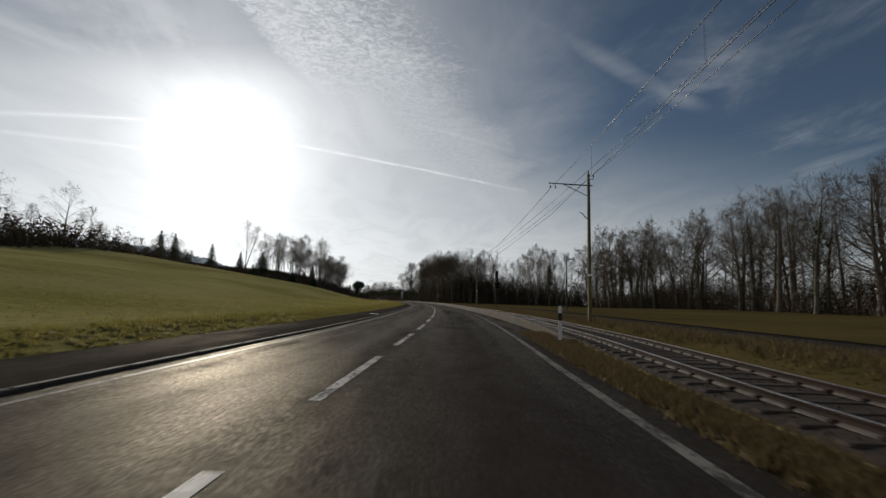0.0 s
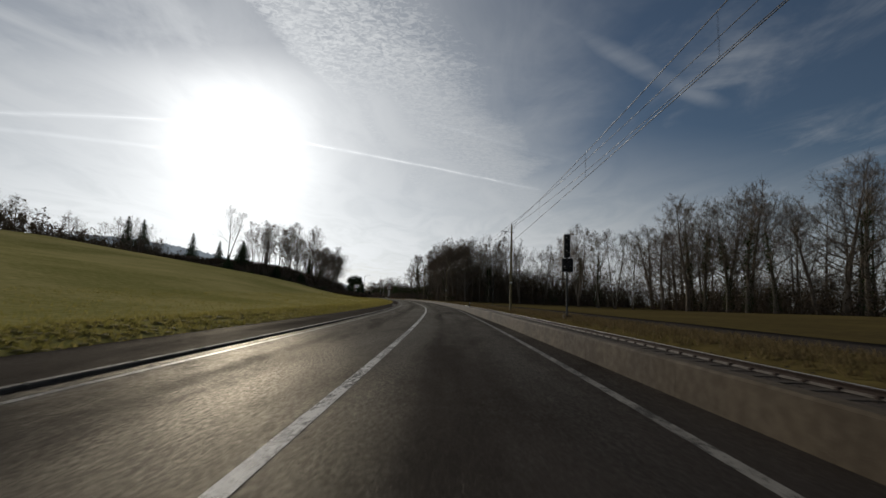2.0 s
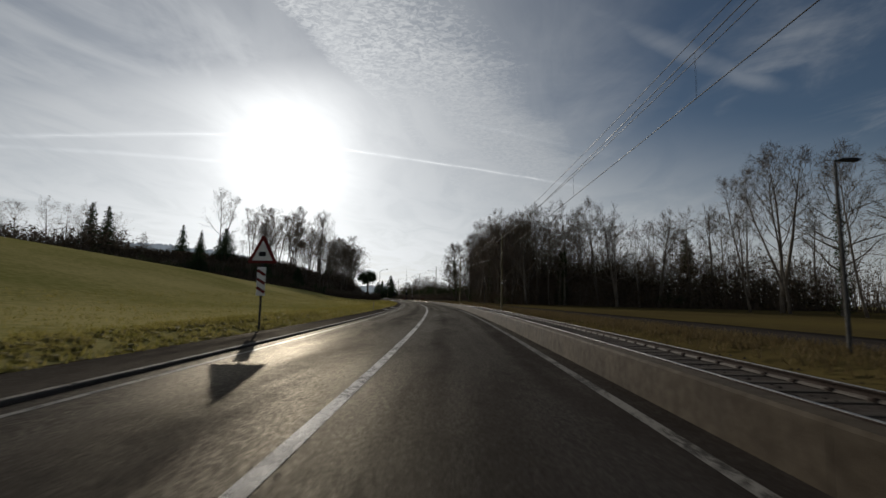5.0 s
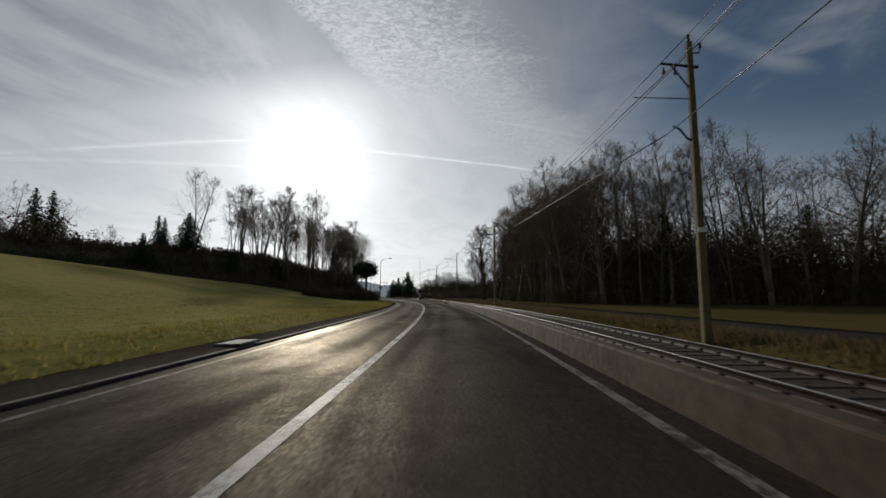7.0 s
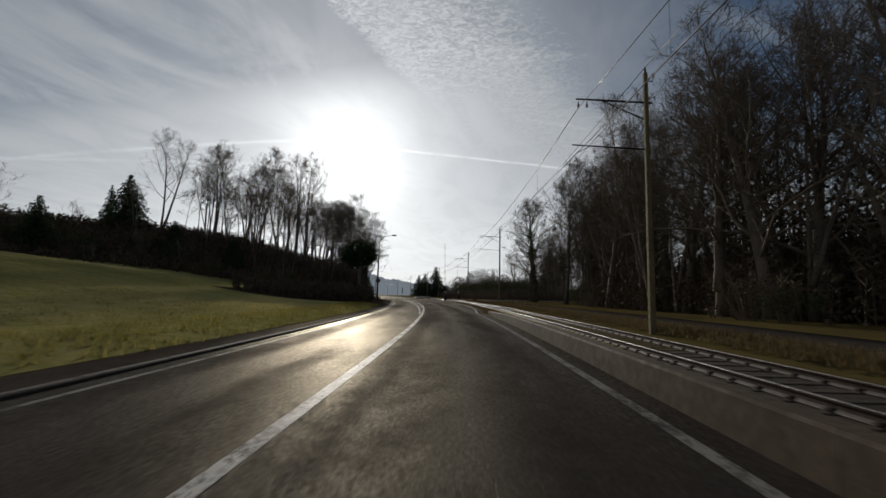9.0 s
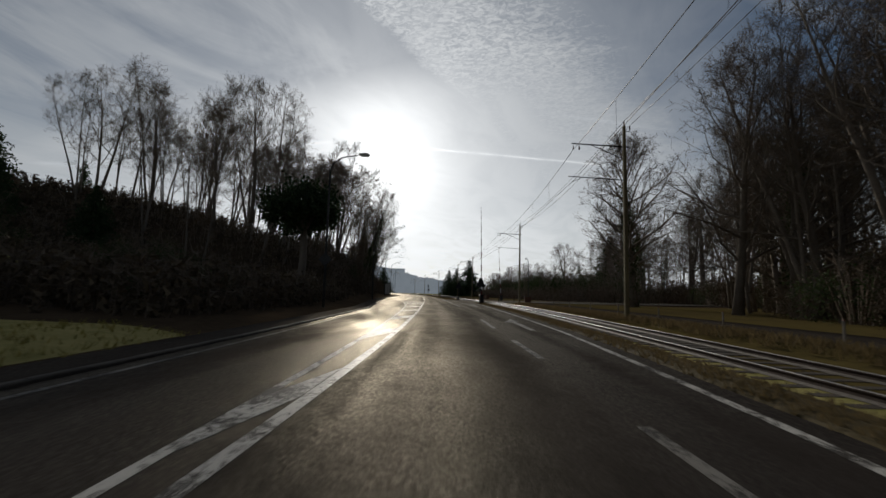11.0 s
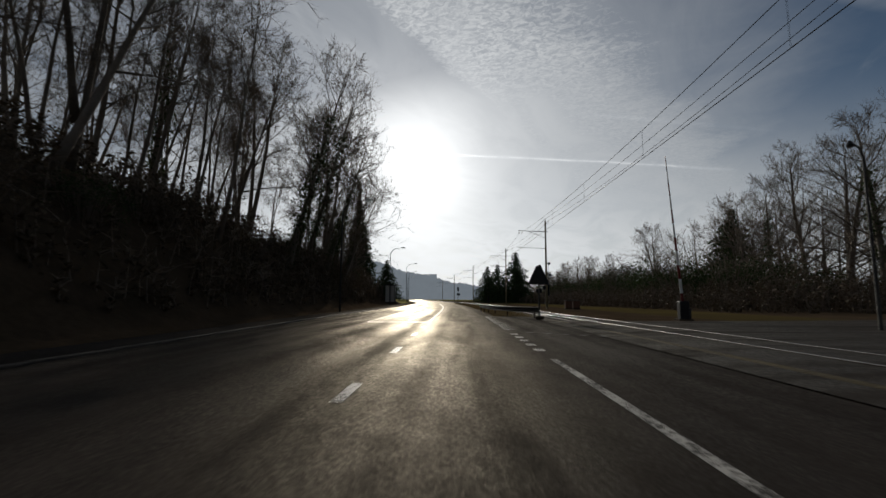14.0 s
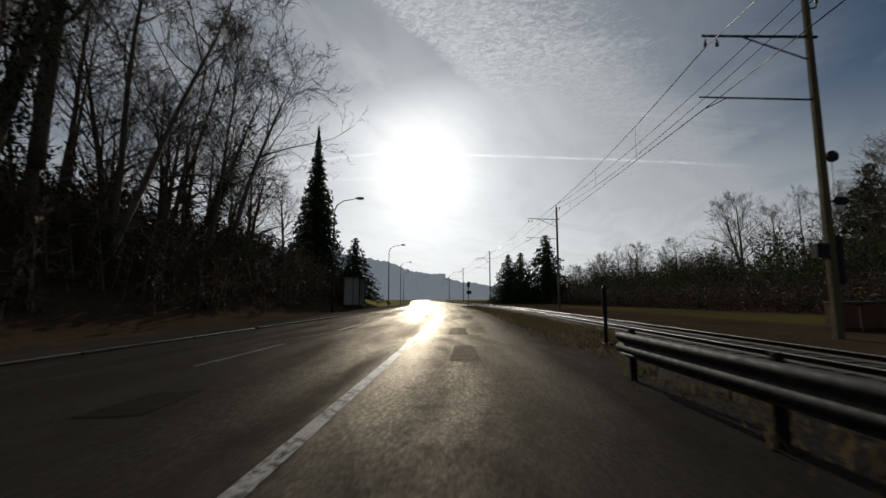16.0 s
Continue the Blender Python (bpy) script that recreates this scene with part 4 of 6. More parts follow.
BUSH = {
    "brown": shrub(31, 2.2, "dense brown leafless shrub at the wood's edge", 0.9),
    "green": shrub(32, 2.6, "dark evergreen shrub at the wood's edge", 1.6),
}


def thicket(name, label, count, s0, s1, d0, d1, tall, seed, leafy=4, material=None, leaf=0.19):
    """Undergrowth that nobody could count: thin stems with side twigs and small leaves."""
    rng = random.Random(seed)
    wood, lf = Shape(), Shape()
    for _ in range(count):
        s = rng.uniform(s0, s1)
        d = lerp(d0(s), d1(s), rng.random())
        p = at(s, d, ground_z(s, d) - 0.2)
        h = rng.uniform(0.45, 1.25) * (tall(s, d) if callable(tall) else tall)
        e = p + Vector((rng.gauss(0, 0.16) * h, rng.gauss(0, 0.16) * h, h))
        wood.tube([p, e], [0.03 + 0.006 * h, 0.0], 3, cap=False)
        for _ in range(7):
            a = p.lerp(e, rng.uniform(0.3, 0.95))
            b = a + Vector((rng.uniform(-1, 1), rng.uniform(-1, 1), rng.uniform(-0.1, 1.0))).normalized() * rng.uniform(0.15, 0.4) * h
            sliver(wood, rng, a, b, 0.035)
        for _ in range(leafy):
            a = p.lerp(e, rng.uniform(0.05, 0.95) ** 1.2)
            for _ in range(2):
                c = a + Vector((rng.gauss(0, 0.07), rng.gauss(0, 0.07), rng.gauss(0, 0.055))) * h
                u = Vector((rng.uniform(-1, 1), rng.uniform(-1, 1), rng.uniform(-1, 1))).normalized() * leaf * rng.uniform(0.8, 1.7)
                sliver(lf, rng, c - u, c + u, leaf * 0.62)
    top = new(name)
    tagged(top, label, "undergrowth", kind="stuff")
    part("twig_mass", wood, TWIG, top)
    part("leaf_mass", lf, material or SHRUB, top)


used = set()


def plant(store, key, s, d, scale=1.0, turn=0.0, z=None):
    """Stands a tree of that kind there; the first one is the original itself."""
    scale *= 1.1
    p = at(s, d)
    p.z = ground_z(s, d) if z is None else z
    m = Matrix.Translation(p) @ Matrix.Rotation(turn, 4, "Z") @ Matrix.Diagonal((scale, scale, scale * random.uniform(0.94, 1.06), 1))
    ob = store[key]
    if key in used:
        ob = copy_thing(ob, Matrix())
    used.add(key)
    ob.matrix_world = m
    return ob


def wood_belt(count, s0, s1, d0, d1, kinds, size, seed, leaning=False):
    """A belt of wood between two stations; d0 and d1 are functions of s. Leaning: the stems lean out over the road."""
    rng = random.Random(seed)
    for i in range(count):
        s = s0 + (s1 - s0) * (i + rng.random()) / count
        d = lerp(d0(s), d1(s), rng.random() ** 1.3)
        turn = rng.uniform(0, 6.28)
        plant(KINDS, rng.choice(kinds), s, d, rng.uniform(*size), radians(heading(s)) + (turn - 3.14) * 0.3 if leaning else turn)


FAR_SHAPES = [grow(seed, h, clear, wide, rise, limbs, girth, LO) for seed, h, clear, wide, rise, limbs, girth in
              ((11, 20, 0.34, 5.4, 1.1, 14, 0.24), (12, 21, 0.25, 7.0, 0.8, 15, 0.32), (13, 19, 0.42, 4.4, 1.5, 13, 0.20), (16, 20, 0.3, 6.2, 0.9, 14, 0.28))]
FAR_SHAPES = [[(np.array([tuple(v) for v in sh.v]), sh.f) for sh in pair] for pair in FAR_SHAPES]


def far_wood(count, s0, s1, d0, d1, size, seed):
    """Trees deep in a wood, too many and too far to tell apart: one mass of stems and one of twigs."""
    rng = random.Random(seed)
    top = tagged(new("far_wood"), FAR, "trees", kind="stuff")
    masses = [([], [], 0), ([], [], 0)]
    for i in range(count):
        s = s0 + (s1 - s0) * (i + rng.random()) / count
        d = lerp(d0(s), d1(s), rng.random() ** 1.3)
        p, w, k = at(s, d, ground_z(s, d)), rng.uniform(0, 6.28), 1.1 * rng.uniform(*size)
        turn = np.array(((math.cos(w), math.sin(w), 0), (-math.sin(w), math.cos(w), 0), (0, 0, 1))) * k
        for j, (v, f) in enumerate(rng.choice(FAR_SHAPES)):
            vs, fs, n = masses[j]
            vs.append(v @ turn + np.array(tuple(p)))
            fs += [tuple(q + n for q in face) for face in f]
            masses[j] = (vs, fs, n + len(v))
    for (vs, fs, n), name, material in zip(masses, ("stem_mass", "twig_mass"), (BARK, TWIG)):
        part(name, mesh_of(name, np.concatenate(vs).tolist(), fs, material), material, top)


def bush_belt(count, s0, s1, d0, d1, size, seed, green=0.3):
    rng = random.Random(seed)
    for i in range(count):
        s = s0 + (s1 - s0) * (i + rng.random()) / count
        d = lerp(d0(s), d1(s), rng.random())
        plant(BUSH, "green" if rng.random() < green else "brown", s, d, rng.uniform(*size), rng.uniform(0, 6.28))


# wood on the right, beyond the field and then close to the line
EDGE_WOOD = lambda s: along(s, ((-40, 67), (60, 63), (110, 58), (135, 60), (144, 80), (160, 82), (167, 58), (173, 40), (179, 25), (184, 20), (212, 21), (225, 26), (240, 37), (254, 50), (280, 62), (310, 73), (345, 82), (372, 60), (400, 57), (460, 57)))
NEAR_KINDS = ("oak", "oak_b", "ivy", "ivy", "beech", "oak", "ivy")
wood_belt(40, 20, 142, lambda s: EDGE_WOOD(s), lambda s: EDGE_WOOD(s) + 9, NEAR_KINDS, (0.86, 1.12), 101)
far_wood(46, 20, 150, lambda s: EDGE_WOOD(s) + 7, lambda s: EDGE_WOOD(s) + 34, (0.9, 1.14), 111)
wood_belt(44, 171, 248, lambda s: EDGE_WOOD(s), lambda s: EDGE_WOOD(s) + 9, ("slim", "slim_b", "beech", "ash", "oak_b", "beech", "ivy"), (0.76, 1.0), 102)
far_wood(46, 166, 256, lambda s: EDGE_WOOD(s) + 7, lambda s: EDGE_WOOD(s) + 36, (0.85, 1.06), 112)
wood_belt(18, 266, 364, lambda s: EDGE_WOOD(s), lambda s: EDGE_WOOD(s) + 12, ("oak", "oak_b", "ivy", "beech", "slim"), (0.92, 1.16), 103)
wood_belt(10, 364, 440, lambda s: EDGE_WOOD(s), lambda s: EDGE_WOOD(s) + 12, ("oak", "oak_b", "beech"), (0.6, 0.82), 143)
wood_belt(15, 226, 258, lambda s: EDGE_WOOD(s) - 5, lambda s: EDGE_WOOD(s) + 12, ("ivy", "beech", "slim", "ash", "slim_b"), (0.7, 0.98), 144)
# a row of slim trees at the field's far corner
for s, d, k, key in ((118, 45.5, 0.78, "slim_c"), (121.5, 43.5, 0.84, "slim"), (125, 46.0, 0.74, "slim_b"), (128.5, 44.0, 0.8, "slim"), (132, 45.5, 0.76, "ivy"), (135, 42.0, 0.84, "slim_b"), (137.5, 43.5, 0.82, "ash"), (140, 41.5, 0.8, "slim_b")):
    plant(KINDS, key, s, d, k, s)
far_wood(14, 168, 192, lambda s: EDGE_WOOD(s) + 3, lambda s: EDGE_WOOD(s) + 26, (0.75, 0.98), 132)
far_wood(26, 262, 366, lambda s: EDGE_WOOD(s) + 8, lambda s: EDGE_WOOD(s) + 34, (0.95, 1.2), 113)
far_wood(10, 366, 440, lambda s: EDGE_WOOD(s) + 8, lambda s: EDGE_WOOD(s) + 34, (0.6, 0.82), 145)
thicket("undergrowth", "dark tangle of brambles and saplings under the trees", 1500, 166, 196, lambda s: EDGE_WOOD(s) + 6, lambda s: EDGE_WOOD(s) + 34, 11.0, 133, 7, None, 0.26)
bush_belt(26, 140, 250, lambda s: EDGE_WOOD(s) - 1, lambda s: EDGE_WOOD(s) + 5, (0.7, 1.4), 104)
bush_belt(18, 256, 420, lambda s: EDGE_WOOD(s) - 4, lambda s: EDGE_WOOD(s) + 4, (1.2, 2.2), 105, 0.7)
UNDER = "dark tangle of brambles and saplings under the trees"
thicket("undergrowth", UNDER, 3600, 10, 160, lambda s: EDGE_WOOD(s) + 1, lambda s: EDGE_WOOD(s) + 36, lambda s, d: 4.5 + 0.2 * (d - EDGE_WOOD(s)), 121, 8, None, 0.17)
thicket("undergrowth", UNDER, 5000, 164, 256, lambda s: EDGE_WOOD(s) + 1, lambda s: EDGE_WOOD(s) + 38, lambda s, d: 5.0 + 0.2 * (d - EDGE_WOOD(s)), 122, 8, None, 0.17)
for s, d, k, key in ((298, 60, 1.22, "ivy"), (306, 64, 1.18, "oak_b"), (314, 66, 1.26, "beech"), (324, 70, 1.2, "ivy"), (334, 74, 1.2, "oak_b")):
    plant(KINDS, key, s, d, k, s)
thicket("undergrowth", UNDER, 3200, 256, 450, lambda s: EDGE_WOOD(s) - 2, lambda s: EDGE_WOOD(s) + 26, lambda s, d: 6.5 + (4.0 if s > 355 else 0.0), 123, 6, None, 0.3)
# wooded bank on the left
LEFT_WOOD = lambda s: along(s, ((216, -110), (222, -85), (226, -50), (228, -27), (230, -18), (238, -14), (262, -13.5), (300, -14), (330, -17)))
wood_belt(15, 237, 262, lambda s: LEFT_WOOD(s) - 2, lambda s: LEFT_WOOD(s) - 14, ("slim", "slim_b", "slim_c"), (0.52, 0.68), 106, True)
wood_belt(30, 259, 307, lambda s: LEFT_WOOD(s) - 1, lambda s: LEFT_WOOD(s) - 13, ("slim", "slim_b", "slim_c", "slim", "ash", "lean", "lean_ivy"), (0.7, 0.9), 126, True)
wood_belt(12, 292, 322, lambda s: LEFT_WOOD(s) - 1, lambda s: LEFT_WOOD(s) - 9, ("beech", "oak_b", "beech"), (0.34, 0.5), 127, True)
wood_belt(34, 256, 316, lambda s: LEFT_WOOD(s) - 13, lambda s: LEFT_WOOD(s) - 48, ("slim_c", "ash", "slim", "slim_b"), (0.93, 1.18), 116)
bush_belt(28, 243, 322, lambda s: min(LEFT_WOOD(s) + 4.0, along(s, PATH_EDGE) - 3.6), lambda s: LEFT_WOOD(s) - 2.5, (0.55, 1.0), 107, 0.35)
thicket("undergrowth", UNDER, 5200, 224, 328, lambda s: min(LEFT_WOOD(s) + 6.5, along(s, PATH_EDGE) - 1.9), lambda s: LEFT_WOOD(s) - 30, lambda s, d: 1.6 if s < 241 else (2.5 if s < 285 else 3.1), 124, 10, None, 0.13)
for s, d, k in ((279.0, -15.0, 0.9), (285.0, -16.0, 0.88), (290.0, -15.5, 0.8), (293.5, -14.6, 0.72), (302.0, -16.5, 0.6)):
    plant(KINDS, "lean_ivy" if d < -14.8 else "lean", s, d, k, radians(heading(s)) + (s - 295) * 0.02)
plant(KINDS, "ash", 278.2, -72.3, 1.24, 1.0)
plant(CONES, "spruce", 271, -117, 1.12)
plant(CONES, "spruce", 267, -109, 1.0, 1.0)
plant(CONES, "spruce", 301.7, -93.6, 1.1, 2.0)
plant(CONES, "spruce", 262, -74, 0.55, 2.5)
plant(CONES, "fir", 250, -62, 0.8, 2.5)
plant(CONES, "sequoia", 340.0, -21.5, 0.99)
plant(CONES, "fir", 333.0, -13.6, 0.62, 1.3)
plant(CONES, "fir", 367.7, 27.0, 1.17)
plant(CONES, "fir", 374, 22.5, 0.95, 1.0)
plant(CONES, "fir", 366, 17.0, 0.85, 2.0)
plant(CONES, "fir", 376, 31.0, 0.8, 2.6)
plant(CONES, "pine", 208.8, 94.6, 1.3)
plant(CONES, "fir", 345, 82, 1.85, 1.0)
PINE_TREE = umbrella_pine(41)
pp = at(229, -11.5)
PINE_TREE.matrix_world = Matrix.Translation((pp.x, pp.y, ground_z(229, -11.5) - 0.1)) @ Matrix.Scale(1.1, 4)
plant(KINDS, "veteran", 249.4, 26.9, 1.0, 2.0)
plant(KINDS, "beech", 201.1, 27.5, 1.1, 1.0)
# rows far off on the left, behind the hill's crest
plant(KINDS, "oak", 74, -84, 0.74, 1.0)
plant(KINDS, "oak_b", 66, -88, 0.66, 1.0)
far_wood(46, 40, 330, lambda s: -100.0, lambda s: -142.0, (0.5, 0.8), 108)
thicket("undergrowth", "dark distant hedge behind the hill's crest", 3000, 40, 340, lambda s: -98.0, lambda s: -140.0, 7.6, 125, 8, None, 0.4)
thicket("undergrowth", UNDER, 2200, 228, 262, lambda s: -36.0, lambda s: -100.0, 1.7, 129, 7, None, 0.22)
wood_belt(7, 238, 262, lambda s: -26.0, lambda s: -40.0, ("slim", "slim_b", "ash", "slim_c"), (0.52, 0.7), 136)
wood_belt(8, 240, 262, lambda s: -42.0, lambda s: -64.0, ("slim", "slim_b", "ash", "slim_c"), (0.46, 0.62), 146)
# evergreens along the meadow's far edge
for s, d, k in ((230, -94, 1.5), (233, -82, 1.3), (228, -72, 1.4), (231, -58, 1.5), (236, -50, 1.2), (233, -42, 1.2), (232, -28, 0.85)):
    plant(BUSH, "green", s, d, k, d)
for s, d, k in ((234, -66, 0.6), (238, -46, 0.45), (237, -35, 0.42)):
    plant(CONES, "fir", s, d, k, d)
bush_belt(22, 226, 236, lambda s: -24.0, lambda s: -98.0, (0.55, 1.15), 137, 0.8)
bush_belt(10, 212, 231, lambda s: along(s, PATH_EDGE) - 4.5, lambda s: -24.0, (0.4, 0.7), 138, 0.5)
thicket("undergrowth", UNDER, 900, 210, 232, lambda s: along(s, PATH_EDGE) - 2.0, lambda s: -24.0, 2.2, 139, 9, None, 0.13)
bush_belt(20, 298, 374, lambda s: 40.0, lambda s: 55.0, (2.2, 3.1), 148, 1.0)
thicket("undergrowth", "dark brambles and bushes at the edge of the field", 2000, 284, 375, lambda s: 26.0, lambda s: 56.0, lambda s, d: 2.2 + 0.13 * (d - 24), 128, 10, None, 0.15)


# the distance
def hill_backdrop():
    rng = random.Random(9)
    sh = Shape()
    n = 420
    for i in range(n + 1):
        deg = lerp(10, 80, i / n)
        az, dist = radians(deg), 1500
        h = dist * math.tan(radians(along(deg, ((10, 1.4), (18.6, 2.3), (21.5, 3.0), (25, 3.8), (28, 4.7), (32, 5.6), (40, 6.1), (80, 3.4))))) - 6 + 9 * noise.noise((i * 0.05, 0, 0)) + 5 * noise.noise((i * 0.4, 3, 0)) + 5 * rng.random()
        for z in (-10, h):
            sh.v.append(Vector((-37 - dist * math.sin(az), 274 + dist * math.cos(az), z)))
    sh.f = [(2 * i, 2 * i + 2, 2 * i + 3, 2 * i + 1) for i in range(n)]
    tagged(new("backdrop_hill", sh.mesh("backdrop_hill", HAZE_GLOW)), "hazy wooded hill in the distance", "hill", kind="structure")


hill_backdrop()


# overhead line: poles with arms
def line_pole(height, arm, label, low_arm=True, drop=0.8):
    top = thing("line_pole", Matrix(), label, "railway pole", "railway line poles")
    sh = Shape()
    n = 8
    for i in range(n + 1):
        f = i / n
        a = lerp(0.115, 0.08, f)
        b = 0.025
        ring = [(-a + b, -a), (a - b, -a), (a, -a + b), (a, a - b), (a - b, a), (-a + b, a), (-a, a - b), (-a, -a + b)]
        sh.v += [Vector((u, v, -0.4 + (height + 0.4) * f)) for u, v in ring]
    sh.f = [(8 * i + k, 8 * i + (k + 1) % 8, 8 * i + 8 + (k + 1) % 8, 8 * i + 8 + k) for i in range(n) for k in range(8)] + [tuple(range(8 * n, 8 * n + 8))]
    part("pole", sh, POLE_MAT, top)
    z = height - drop
    part("arm", Shape().tube([(0.25, 0, z), (-arm, 0, z + 0.12)], [0.045, 0.035], 6), DARK, top)
    part("brace", Shape().tube([(0, 0, z - 0.75), (-arm * 0.62, 0, z + 0.05)], [0.025, 0.025], 5), DARK, top)
    for x, zz in ((-arm + 0.1, z - 0.12), (-arm + 0.45, z - 0.12)):
        part("insulator", Shape().lathe((x, 0, zz - 0.12), [(0.03, 0), (0.06, 0.03), (0.03, 0.06), (0.06, 0.1), (0.03, 0.13), (0.02, 0.24)], 8), CERAMIC, top)
    part("top_insulator", Shape().lathe((0, 0, height), [(0.05, 0), (0.03, 0.08), (0.055, 0.12), (0.03, 0.16), (0.045, 0.2), (0.02, 0.28)], 8), CERAMIC, top)
    part("side_bracket", Shape().tube([(0, 0, height - 0.35), (0.3, 0, height - 0.35), (0.34, 0, height - 0.18)], [0.025, 0.025, 0.02], 5), DARK, top)
    part("side_insulator", Shape().lathe((0.34, 0, height - 0.2), [(0.03, 0), (0.05, 0.04), (0.03, 0.08), (0.045, 0.12), (0.02, 0.2)], 8), CERAMIC, top)
    if low_arm:
        part("steady_arm", Shape().tube([(0.1, 0, z - 2.0), (-arm * 1.06, 0, z - 1.85)], [0.03, 0.025], 6), DARK, top)
        part("drop_arm", Shape().tube([(-arm * 0.8, 0, z - 1.88), (-arm * 1.0, 0, z - 2.2)], [0.015, 0.012], 5), DARK, top)
    elif arm < 1.1:
        part("steady_arm", Shape().tube([(0, 0, z - 1.0), (-1.75, 0, z - 0.95)], [0.02, 0.015], 5), DARK, top)
    if drop < 0.85:
        part("hook_bracket", Shape().tube([(-0.05, 0, z - 2.3), (-0.22, 0, z - 2.22), (-0.42, 0, z - 1.95), (-0.62, 0, z - 1.85)], [0.035, 0.035, 0.03, 0.025], 6), DARK, top)
        part("number_plate", Shape().box((0, -0.11, 3.1), (0.26, 0.02, 0.14), chamfer=0.006), WHITE, top, "small white enamel plate")
    return top


POLES = ((-26, 8.0, 10.0, 2.6), (27.2, 9.05, 10.0, 2.7), (79.3, 7.95, 9.5, 1.2), (135.5, 7.25, 8.9, 0.9), (177.7, 7.85, 10.6, 2.9), (220.0, 10.3, 11.3, 3.1),
         (250.2, 11.5, 10.9, 3.2), (290.0, 10.6, 10.4, 3.2), (316.6, 10.7, 10.6, 3.0), (352, 9.6, 10.5, 3), (390, 9.6, 10.5, 3), (430, 9.6, 10.5, 3))
DROP = lambda s: 0.8 if s < 150 else 1.3
for s, d, h, arm in POLES:
    line_pole(h, arm, "weathered tan railway pole with a crossarm towards the track", arm > 1.5 and s > 100, DROP(s)).matrix_world = stand(s, d, 0.05)


def wire(a, b, sag, r, label):
    pts = []
    for i in range(13):
        f = i / 12
        p = a.lerp(b, f)
        p.z -= sag * 4 * f * (1 - f)
        pts.append(p)
    tagged(new("overhead_wire", Shape().tube(pts, [r] * 13, 4).mesh("overhead_wire", WIRE, True)), label, "wire", "overhead wires")


for (s0, d0, h0, a0), (s1, d1, h1, a1) in zip(POLES, POLES[1:]):
    c0, c1 = at(s0, d0 - a0 + 0.1, h0 - DROP(s0) - 0.2), at(s1, d1 - a1 + 0.1, h1 - DROP(s1) - 0.2)
    low = Vector((0, 0, -1.85))
    wire(c0, c1, 0.75, 0.017, "dark catenary wire hung between railway poles")
    wire(c0 + low, c1 + low, 0.05, 0.017, "dark contact wire above the track")
    wire(at(s0, d0, h0 + 0.3), at(s1, d1, h1 + 0.3), 0.6, 0.017, "dark feeder wire between pole tops")
    wire(at(s0, d0 + 0.34, h0 + 0.05), at(s1, d1 + 0.34, h1 + 0.05), 0.7, 0.017, "dark feeder wire between pole tops")
    for k in range(1, 6):
        f = k / 6
        a = c0.lerp(c1, f)
        b = a + low
        a.z -= 0.75 * 4 * f * (1 - f)
        tagged(new("dropper_wire", Shape().tube([a, b], [0.006, 0.006], 4).mesh("dropper_wire", WIRE)), "thin dropper wire of the overhead line", "wire", "droppers")


# small structures along the line and the road
def delineator(s, d, base, tall, dark=False):
    top = thing("delineator_post", stand(s, d, base), "roadside delineator post with a pale band, body darkened as if in shadow" if dark else "white roadside delineator post with a black band", "road post", "delineator posts")
    def slab(z0, z1, grow=0.0):
        out = [(0.06 * math.cos(a) * (1 + grow), (0.045 * math.sin(a) if math.sin(a) > 0 else 0.03 * math.sin(a)) * (1 + grow)) for a in (2 * math.pi * k / 14 for k in range(14))]
        return Shape().prism(out, z0, z1, lambda u, v, t: Vector((u, v, t)))
    # dark: black-and-pale post, its body colour also standing in for shadow
    part("post_body", slab(-0.15, tall * 0.62), DARK if dark else WHITE, top)
    part("black_band", slab(tall * 0.62, tall * 0.84, 0.04), PLASTER if dark else BLACK, top)
    part("post_cap", slab(tall * 0.84, tall).lathe((0, 0.004, tall), [(0.058, -0.02), (0.05, 0.02), (0.025, 0.045)], 12), DARK if dark else WHITE, top)
    part("reflector", Shape().box((0, -0.037, tall * 0.73), (0.05, 0.012, 0.14), chamfer=0.004), STEEL, top, "silver reflector")


delineator(13.6, 3.38, 0.0, 1.1)
for s in (73.2,):
    delineator(s, WALL_D(s) + 0.16, WALL_H(s), 0.5, True)


def rail_signal(s, d):
    top = thing("railway_signal", stand(s, d, 0.05) @ Matrix.Diagonal((1.28, 1.28, 1.155, 1)), "black railway light signal on a slim steel mast", "signal")
    part("mast", Shape().tube([(0, 0, -0.3), (0, 0, 5.0)], [0.055, 0.05], 10), STEEL, top)
    part("footing", Shape().box((0, 0, 0.08), (0.4, 0.4, 0.3), chamfer=0.03), CONCRETE, top)
    part("lower_housing", Shape().box((0, 0, 3.3), (0.62, 0.3, 0.85), chamfer=0.05), BLACK, top)
    part("upper_housing", Shape().box((-0.02, 0, 4.5), (0.36, 0.26, 1.45), chamfer=0.05), BLACK, top)
    for k, (x, z) in enumerate(((0, 3.55), (-0.15, 3.15), (0.15, 3.15), (-0.02, 4.95), (-0.02, 4.55), (-0.02, 4.15))):
        part("lamp_hood", Shape().tube([(x, -0.12, z), (x, -0.34, z)], [0.09, 0.085], 12), BLACK, top)
    for z in (0.8, 1.6, 2.4):
        part("rung", Shape().tube([(-0.16, 0.05, z), (0.16, 0.05, z)], [0.012, 0.012], 6), STEEL, top)


rail_signal(64.3, 8.8)


